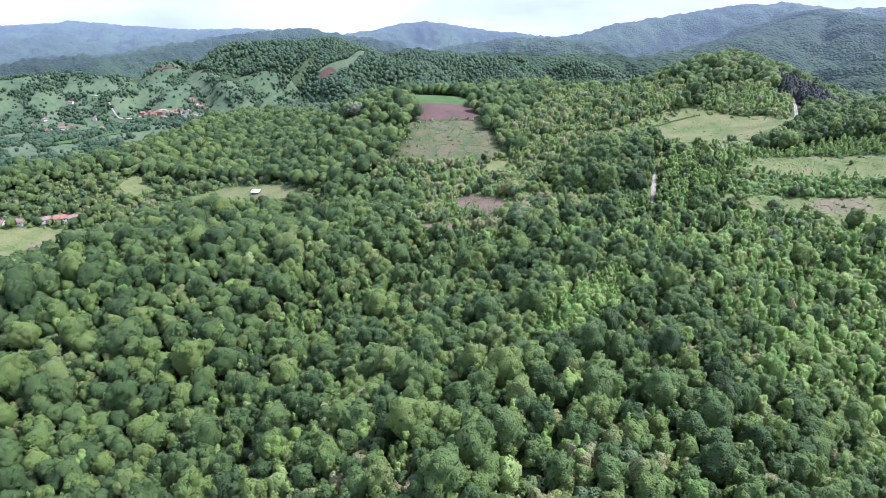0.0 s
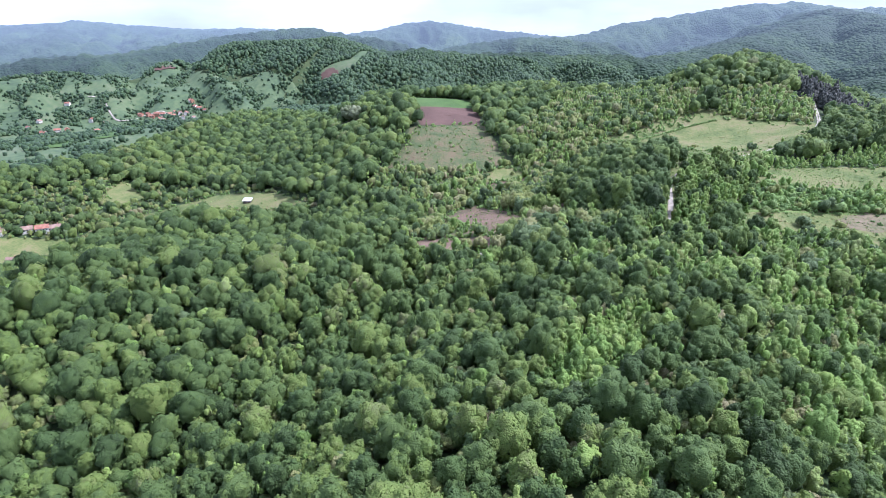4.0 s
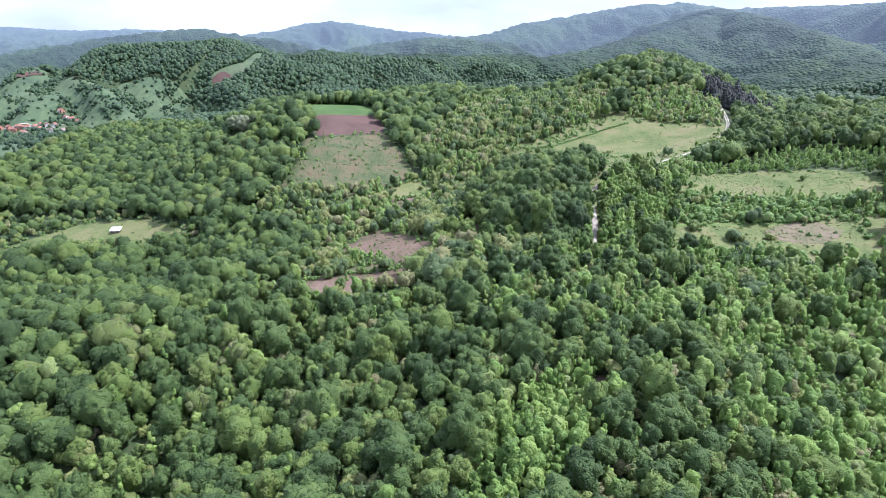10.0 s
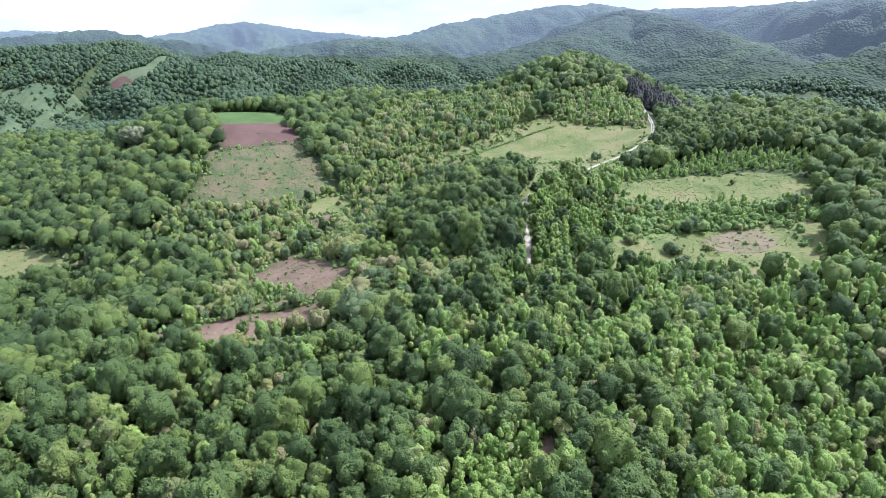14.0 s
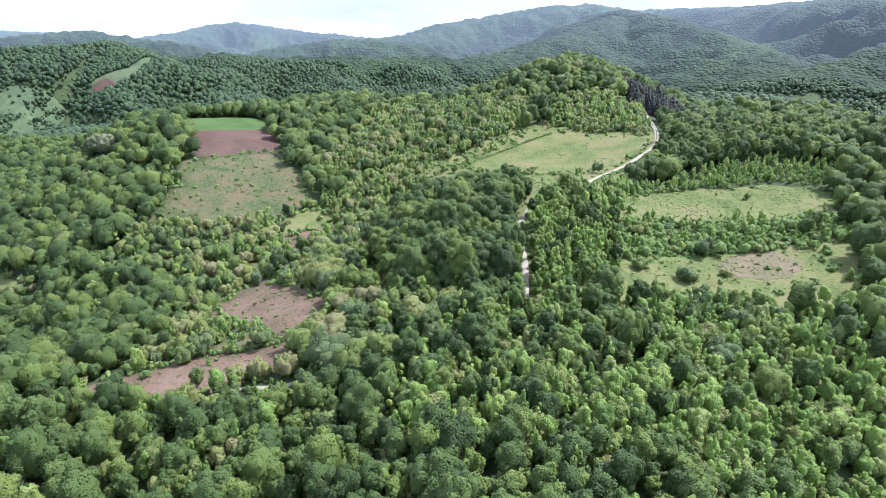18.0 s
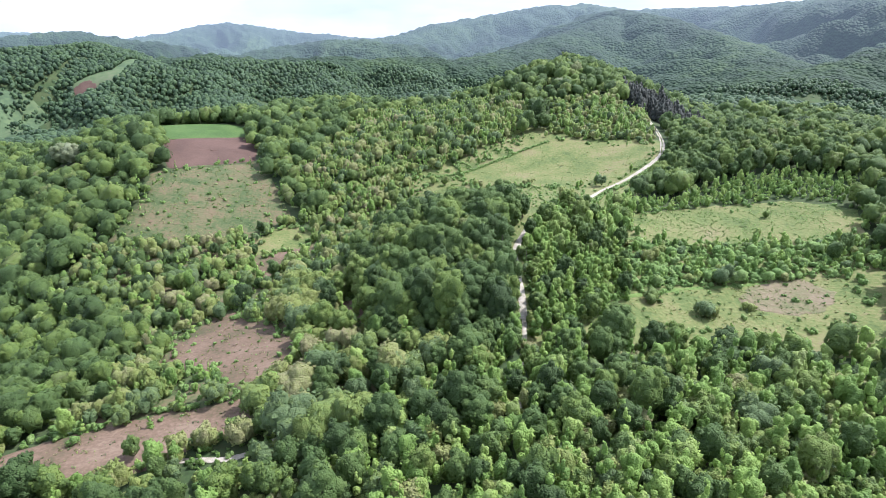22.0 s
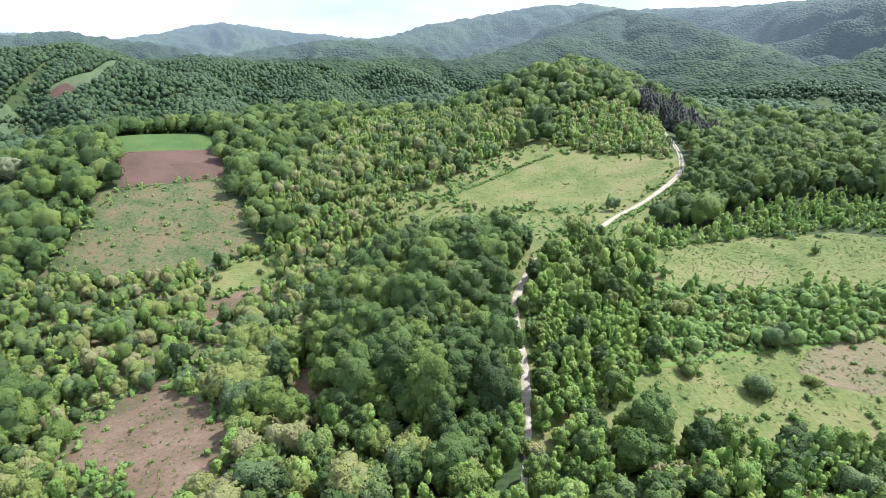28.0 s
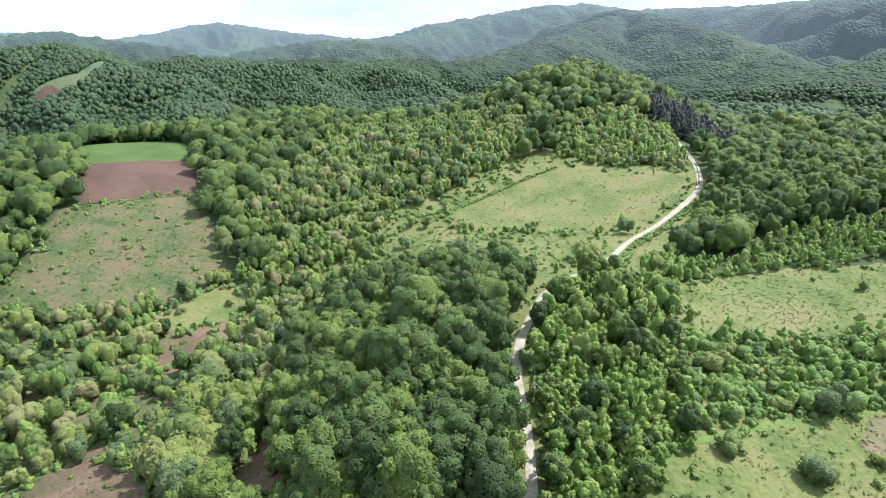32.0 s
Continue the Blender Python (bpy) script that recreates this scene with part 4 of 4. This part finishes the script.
def grow(kind, models, full, mid, far, material, name, label, category, limit=300, mid_at=128, far_at=280, sink=0.25):
    """The nearest plants stand singly; the rest of the stand is joined."""
    p = np.vstack(plants[kind])
    p = p[in_valley_view(p[:, 0], p[:, 1]) | (abs(p[:, 0]) < 60)]
    p = p[in_the_open(p[:, 0], p[:, 1]) | (p[:, 1] < 280)]
    if kind == "oak":
        # room round the blossoming trees and before the pines
        p = p[(np.hypot(p[:, 0] + 262, p[:, 1] - 576) > 12) & ~inside(p[:, 0], p[:, 1] + 16, STANDS["pines"][0])]
    spread = {"oak": 3.6, "sapling": 1.7, "thorn": 2.3, "bush": 1.6}[kind]
    p = p[(near_line(p[:, 0], p[:, 1], TRACK) > spread * p[:, 2] * np.where(p[:, 1] < 346, 0.5, 1) + np.where(p[:, 1] < 346, 0.9, 1.6)) | (p[:, 1] < 316)]
    foot = np.hypot(p[:, 0] - 12, (p[:, 1] - 375) * 0.8) - 12 * np.minimum(p[:, 2], 1)
    order = np.argsort(foot)
    single, p = p[order[:limit]], p[order[limit:]]
    z = land(single[:, 0], single[:, 1])
    for k, (x, y, s) in enumerate(single):
        m = Matrix.Translation((x, y, z[k] - 0.15)) @ Matrix.Rotation(rng.uniform(0, 6.28), 4, "Z") @ Matrix.Diagonal((s, s, s * rng.uniform(0.88, 1.14), 1))
        if k < len(models):
            models[k].matrix_basis = m
        else:
            copy_thing(models[k % len(models)], m)
    reach = np.minimum(np.hypot(p[:, 0], np.clip(p[:, 1] - 260, 0, None)), 60 + 1.3 * np.hypot(p[:, 0] - 160, p[:, 1] - 515))
    for part, shapes in ((reach < mid_at, full), ((reach >= mid_at) & (reach < far_at), mid), (reach >= far_at, far)):
        if part.any():
            wood(name, shapes, p[part, 0], p[part, 1], p[part, 2], rng, material, label, category, sink=sink)


oaks = tree_kind("oak_tree", OAKS, OAK, 12, 0.26, 5, "broadleaf oak with a lobed fresh green crown", "tree", "oaks beside the track")
grow("oak", oaks, OAKS_MID, OAKS_OFF, OAKS_FAR, OAK, "oak_wood", "dense oak wood in fresh spring leaf", "wood")
saplings = tree_kind("young_tree", SAPLINGS, YOUNG, 7, 0.09, 3, "slender young tree with light green leaves", "tree", "young trees beside the track")
grow("sapling", saplings, SAPLINGS_MID, SAPLINGS_OFF, SAPLINGS_FAR, YOUNG, "young_wood", "stand of slender light green young trees", "wood")
thorns = tree_kind("hawthorn", THORNS, THORN, 3.6, 0.09, 5, "broad olive green hawthorn bush on scrubby ground", "bush", "hawthorns on the slope")
grow("thorn", thorns, THORNS_MID, THORNS_OFF, THORNS_OFF, THORN, "thorn_scrub", "olive and tan hawthorn scrub on the slope", "scrub")
bushes = tree_kind("bush", BUSHES, SHRUB, 1.8, 0.04, 2, "low round green bush in rough grass", "bush", "bushes in the clearings")
grow("bush", bushes, BUSHES_MID, BUSHES_OFF, BUSHES_OFF, SHRUB, "bushes", "low green bushes and tufts in rough grass", "scrub", sink=0.1)
acacias = tree_kind("blossoming_tree", OAKS[:3], BLOSSOM, 12, 0.2, 5, "acacia tree in pale greenish white blossom", "tree", "blossoming trees in the wood")
for k, (x, y, s) in enumerate(((-258, 577, 1.3), (-270, 584, 1.35), (88, 690, 0.9))):
    acacias[k].matrix_basis = Matrix.Translation((x, y, float(land(x, y)) + 0.5)) @ Matrix.Diagonal((s * 1.35, s * 1.35, s, 1))
p = np.vstack(plants["pine"])
wood("pine_stand", PINES, p[:, 0], p[:, 1], p[:, 2], rng, PINE, "dark planted pines beside the track", "wood")

wood("understory", THORNS_OFF, UNDERSTORY[:, 0], UNDERSTORY[:, 1], UNDERSTORY[:, 2], rng, THORN, "bushy understory between the oaks", "scrub")

# tufts of grass and herbs in the open ground
for key, step in (("clearing", 1.35), ("lower_clearing", 1.4), ("fallow_field", 1.9), ("rough_meadow", 1.4), ("wide_meadow", 2.2), ("bare_slope", 2.0), ("bare_bank", 2.2), ("track_verge", 1.6), ("scrub_soil", 2.0), ("barn_meadow", 3.5)):
    q = np.array(ZONES[key])
    x, y = scatter(q[:, 0].min(), q[:, 0].max(), q[:, 1].min(), q[:, 1].max(), step, rng, 0.5)
    m = inside(x, y, ZONES[key]) & (wavy(x, y, 23) + rng.normal(0, 0.5, len(x)) > -0.1) & (near_line(x, y, TRACK) > 2.2)
    wood("grass_tufts", TUFTS, x[m], y[m], rng.uniform(0.35, 1.0, m.sum()), rng, SHRUB if key in ("clearing", "rough_meadow", "track_verge") else THORN, "tufts of rough grass and herbs", "grass", sink=0.02)

# stems at the edges of the groves
p = np.vstack(plants["oak"])
p = p[(np.hypot(p[:, 0] - 60, p[:, 1] - 420) < 190) & (near_line(p[:, 0], p[:, 1], TRACK) > 3.2 * p[:, 2] + 1.0)]
sv = np.array([(r * math.cos(a), r * math.sin(a), h) for r, h in ((0.24, 0), (0.17, 5), (0.08, 9)) for a in np.arange(5) * 1.2566])
sf = np.array([(k * 5 + i, k * 5 + (i + 1) % 5, (k + 1) * 5 + (i + 1) % 5, (k + 1) * 5 + i) for k in range(2) for i in range(5)])
wood("oak_stems", [(sv, sf)], p[:, 0], p[:, 1], p[:, 2], rng, BARK, "pale grey stems under the oak crowns", "wood")

# ---- wider country ----
SADDLE = [(-632, 1212), (-606, 1180), (-574, 1182), (-552, 1222), (-558, 1300), (-572, 1358), (-586, 1335), (-580, 1262), (-610, 1240)]
sheet("far_field", SADDLE, FARM, 1.2, "pale grass saddle between wooded hills")
gx, gy = np.meshgrid(np.arange(-1510, -500, 13.0), np.arange(190, 1420, 13.0))
at = np.full(gx.shape, -1)
held = inside(gx, gy, FARMLAND)
at[held] = np.arange(held.sum())
quad = np.stack([at[:-1, :-1], at[:-1, 1:], at[1:, 1:], at[1:, :-1]], -1).reshape(-1, 4)
tagged(mesh_object("farmland", np.column_stack([gx[held], gy[held], land(gx, gy)[held] + 0.4]).tolist(), quad[(quad >= 0).all(1)].tolist(), FARM), "green farmland with hedges in the valley", "ground", kind="structure")
x, y = scatter(-1600, 1600, 60, 1700, 5.6, rng)
m = in_valley_view(x, y) & ~((x > -560) & (x < 460) & (y < 800)) & (np.hypot(x, y - 150) < 1500)
farm = inside(x, y, FARMLAND)
m &= ~farm & ~inside(x, y, SADDLE)
x, y = x[m], y[m]
m = in_the_open(x, y)
x, y = x[m], y[m]
wood("hill_wood", DOMES, x, y, rng.uniform(0.4, 1.2, len(x)), rng, HAZY_LEAVES, "distant wooded hillsides", "wood", sink=0.5)

# copses, hedges and orchards of the farmland
x, y = scatter(-1500, -500, 250, 1400, 6.2, rng)
hedges = np.minimum(abs((x * 0.8 + y * 0.6 + 14 * np.sin(y / 40)) % 95 - 47), abs((y * 0.8 - x * 0.6 + 12 * np.sin(x / 50)) % 120 - 60))
copse = wavy(x, y, 170) + 0.5 * wavy(y, x, 75)
m = inside(x, y, FARMLAND) & in_valley_view(x, y) & (np.hypot(x, y - 150) < 1500)
m &= (copse > 0.12) | ((hedges < 4.5) & (copse > -0.75)) | (rng.uniform(0, 1, len(x)) < 0.07)
x, y = x[m], y[m]
m = in_the_open(x, y)
x, y = x[m], y[m]
size = np.where(wavy(x, y, 170) + 0.5 * wavy(y, x, 75) > 0.3, rng.uniform(0.5, 0.95, len(x)), rng.uniform(0.25, 0.65, len(x)))
wood("farm_wood", DOMES, x, y, size, rng, HAZY_LEAVES, "copses and hedges between the fields", "wood", sink=0.5)

# the wood goes on beside and behind the ridge
x, y = scatter(-340, 380, -160, 460, 5.8, rng)
m = ~in_valley_view(x, y) & ~open_land(x, y) & ~inside(x, y, FARMLAND)
wood("hill_wood", DOMES, x[m], y[m], rng.uniform(0.6, 1.1, m.sum()), rng, OAK, "oak wood on the slopes round the ridge", "wood", sink=0.8)


# ---- houses ----
def box(bm, x0, x1, y0, y1, z0, z1):
    v = [bm.verts.new(c) for c in ((x0, y0, z0), (x1, y0, z0), (x1, y1, z0), (x0, y1, z0), (x0, y0, z1), (x1, y0, z1), (x1, y1, z1), (x0, y1, z1))]
    for f in ((0, 3, 2, 1), (4, 5, 6, 7), (0, 1, 5, 4), (1, 2, 6, 5), (2, 3, 7, 6), (3, 0, 4, 7)):
        bm.faces.new([v[i] for i in f])


def part(name, bm, material, parent, label=""):
    me = bpy.data.meshes.new(name)
    bmesh.ops.recalc_face_normals(bm, faces=bm.faces)
    bm.to_mesh(me)
    bm.free()
    me.materials.append(material)
    ob = new(name, me)
    ob.parent = parent
    return tagged(ob, label)


def house(name, length, width, eaves, rise, wall, roof, label, windows=3):
    root = new(name)
    bm = bmesh.new()
    a, b = length / 2, width / 2
    prof = ((-b, -1.5), (b, -1.5), (b, eaves), (0, eaves + rise), (-b, eaves))
    ends = [[bm.verts.new((s * a, y, z)) for y, z in prof] for s in (-1, 1)]
    for i in range(5):
        j = (i + 1) % 5
        bm.faces.new((ends[0][i], ends[0][j], ends[1][j], ends[1][i]))
    bm.faces.new(ends[0])
    bm.faces.new(ends[1])
    part("wall", bm, wall, root)
    slope = math.hypot(b + 0.5, rise * (b + 0.5) / b)
    for s in (-1, 1):
        bm = bmesh.new()
        box(bm, -a - 0.5, a + 0.5, 0, slope, 0, 0.22)
        bmesh.ops.transform(bm, matrix=Matrix.Translation((0, 0, eaves + rise + 0.1)) @ Matrix.Diagonal((1, s, 1, 1)) @ Matrix.Rotation(-math.atan2(rise, b), 4, "X"), verts=bm.verts)
        part("roof", bm, roof, root)
    bm = bmesh.new()
    box(bm, a * 0.4, a * 0.4 + 0.7, 0.6, 1.2, eaves, eaves + rise + 1.1)
    part("chimney", bm, BRICKS, root)
    for s in (-1, 1):
        for k in range(windows):
            px = -a + (k + 0.7) * length / (windows + 0.4)
            frame_bm = bmesh.new()
            box(frame_bm, px - 0.65, px + 0.65, s * b - 0.06, s * b + 0.06, eaves - 2.0, eaves - 0.55)
            fr = part("window", frame_bm, PALE, root)
            bm = bmesh.new()
            box(bm, px - 0.52, px + 0.52, s * b - 0.085, s * b + 0.085, eaves - 1.87, eaves - 0.68)
            part("pane", bm, PANE, fr)
    bm = bmesh.new()
    box(bm, a - 0.05, a + 0.07, -0.5, 0.5, 0, 2.1)
    part("door", bm, BARK, root)
    return tagged(root, label, "house", "houses in the valley")


WALL = ramp_material("house_plaster", [(0.45, 0.42, 0.36), (0.55, 0.52, 0.47), (0.62, 0.6, 0.56)], 0.4, 3.0, 0.9, 0.2)
PALE = ramp_material("window_paint", [(0.7, 0.7, 0.68), (0.8, 0.8, 0.78)], 0.5, 4.0, 0.6, 0.1)
BRICKS = ramp_material("brickwork", [(0.24, 0.12, 0.08), (0.33, 0.17, 0.11), (0.4, 0.24, 0.17)], 0.8, 6.0, 0.9, 0.4)
TILES = ramp_material("clay_roof_tiles", [(0.17, 0.07, 0.05), (0.25, 0.11, 0.075), (0.31, 0.17, 0.125)], 0.5, 5.0, 0.85, 0.5)
OLD_TILES = ramp_material("weathered_roof_tiles", [(0.16, 0.1, 0.08), (0.22, 0.15, 0.115), (0.28, 0.2, 0.16)], 0.5, 5.0, 0.9, 0.5)
SHEET_METAL = ramp_material("white_roof_sheet", [(0.72, 0.76, 0.77), (0.82, 0.85, 0.86)], 0.5, 4.0, 0.45, 0.1)
PANE = ramp_material("window_glass", [(0.03, 0.035, 0.04), (0.05, 0.055, 0.06)], 0.5, 3.0, 0.15, 0)
models = [
    house("house", 11, 8, 4.6, 2.6, WALL, TILES, "white plastered house with a red tiled roof", 4),
    house("house", 9, 7, 3.0, 2.4, WALL, OLD_TILES, "pale house with a weathered tiled roof", 3),
    house("house", 10, 8, 5.2, 2.6, BRICKS, TILES, "unplastered brick house with a red tiled roof", 3),
]
sites = [(-882, 766), (-807, 757), (-820, 808), (-871, 800), (-1015, 941), (-878, 887), (-899, 878), (-833, 940), (-800, 938), (-760, 890), (-746, 933), (-795, 1012), (-776, 1008), (-731, 931), (-756, 930), (-851, 941), (-875, 785), (-956, 825), (-953, 800), (-817, 931), (-786, 956), (-798, 1009), (-760, 1003), (-811, 936), (-796, 951), (-738, 914), (-785, 1006), (-771, 899), (-756, 912)]
near_sites = [(-469, 360, 1, 0.4), (-455, 373, 1, 0.9), (-445, 378, 0, 0.8), (-439, 385, 1, 0.8), (-426, 334, 1, 0.3), (-478, 352, 1, 0.2)]
used = set()
for k, (hx, hy, kind, turn) in enumerate([(*s, (0, 1, 0, 2)[i % 4], (i * 0.83) % 3.1) for i, s in enumerate(sites)] + near_sites):
    m = Matrix.Translation((hx, hy, float(land(hx, hy)) + 0.4)) @ Matrix.Rotation(turn, 4, "Z") @ Matrix.Diagonal((0.92, 0.92, 0.92, 1))
    if kind in used:
        copy_thing(models[kind], m)
    else:
        models[kind].matrix_basis = m
        used.add(kind)
barn = new("barn")
barn.matrix_basis = Matrix.Translation((-301, 449, float(land(-301, 449)))) @ Matrix.Rotation(0.25, 4, "Z") @ Matrix.Diagonal((0.85, 0.85, 0.85, 1))
bm = bmesh.new()
box(bm, -3.6, 3.6, -2.8, 2.8, -1.5, 2.6)
part("wall", bm, BARK, barn)
bm = bmesh.new()
box(bm, -4.2, 4.2, -3.6, 3.6, 0, 0.12)
bmesh.ops.transform(bm, matrix=Matrix.Translation((0, 0, 3.0)) @ Matrix.Rotation(0.2, 4, "X"), verts=bm.verts)
part("roof", bm, SHEET_METAL, barn, "white sheet metal roof")
bm = bmesh.new()
box(bm, -1.1, 1.1, -2.9, -2.76, -0.2, 2.1)
part("door", bm, OLD_TILES, barn)
tagged(barn, "small shed with a white sheet roof in grass", "barn")
ribbon("village_road", [(-1001, 977), (-974, 978), (-889, 911), (-862, 899), (-850, 910), (-850, 939), (-824, 940), (-801, 952), (-743, 919), (-777, 1007)], 2.4, DIRT, 1.2, "pale village road between houses")
ribbon("village_road", [(-967, 789), (-885, 771), (-868, 787), (-836, 787), (-847, 832), (-874, 887)], 2.2, DIRT, 1.2, "pale village lane between houses")
ribbon("village_road", [(-480, 300), (-483, 330), (-490, 352), (-520, 375)], 4.0, DIRT, 0.5, "pale lane beside the farmhouses")
for k, (mat, pts) in enumerate(((CROP, [(-825, 851), (-813, 876), (-783, 879), (-800, 845)]), (CROP, [(-729, 716), (-691, 707), (-625, 655), (-640, 630)]), (GRASS, [(-701, 940), (-688, 994), (-600, 900), (-570, 800), (-604, 820)]), (CROP, [(-727, 646), (-697, 651), (-640, 590), (-660, 575)]), (PLOUGH, [(-628, 1200), (-606, 1224), (-570, 1192), (-602, 1188)]), (PLOUGH, [(-985, 1130), (-970, 1165), (-945, 1165), (-950, 1148)]))):
    sheet("far_field", pts, mat, 1.8, ("young green crop field in the valley", "green pasture in the valley", "reddish ploughed plot on the hillside")[{CROP: 0, GRASS: 1, PLOUGH: 2}[mat]])
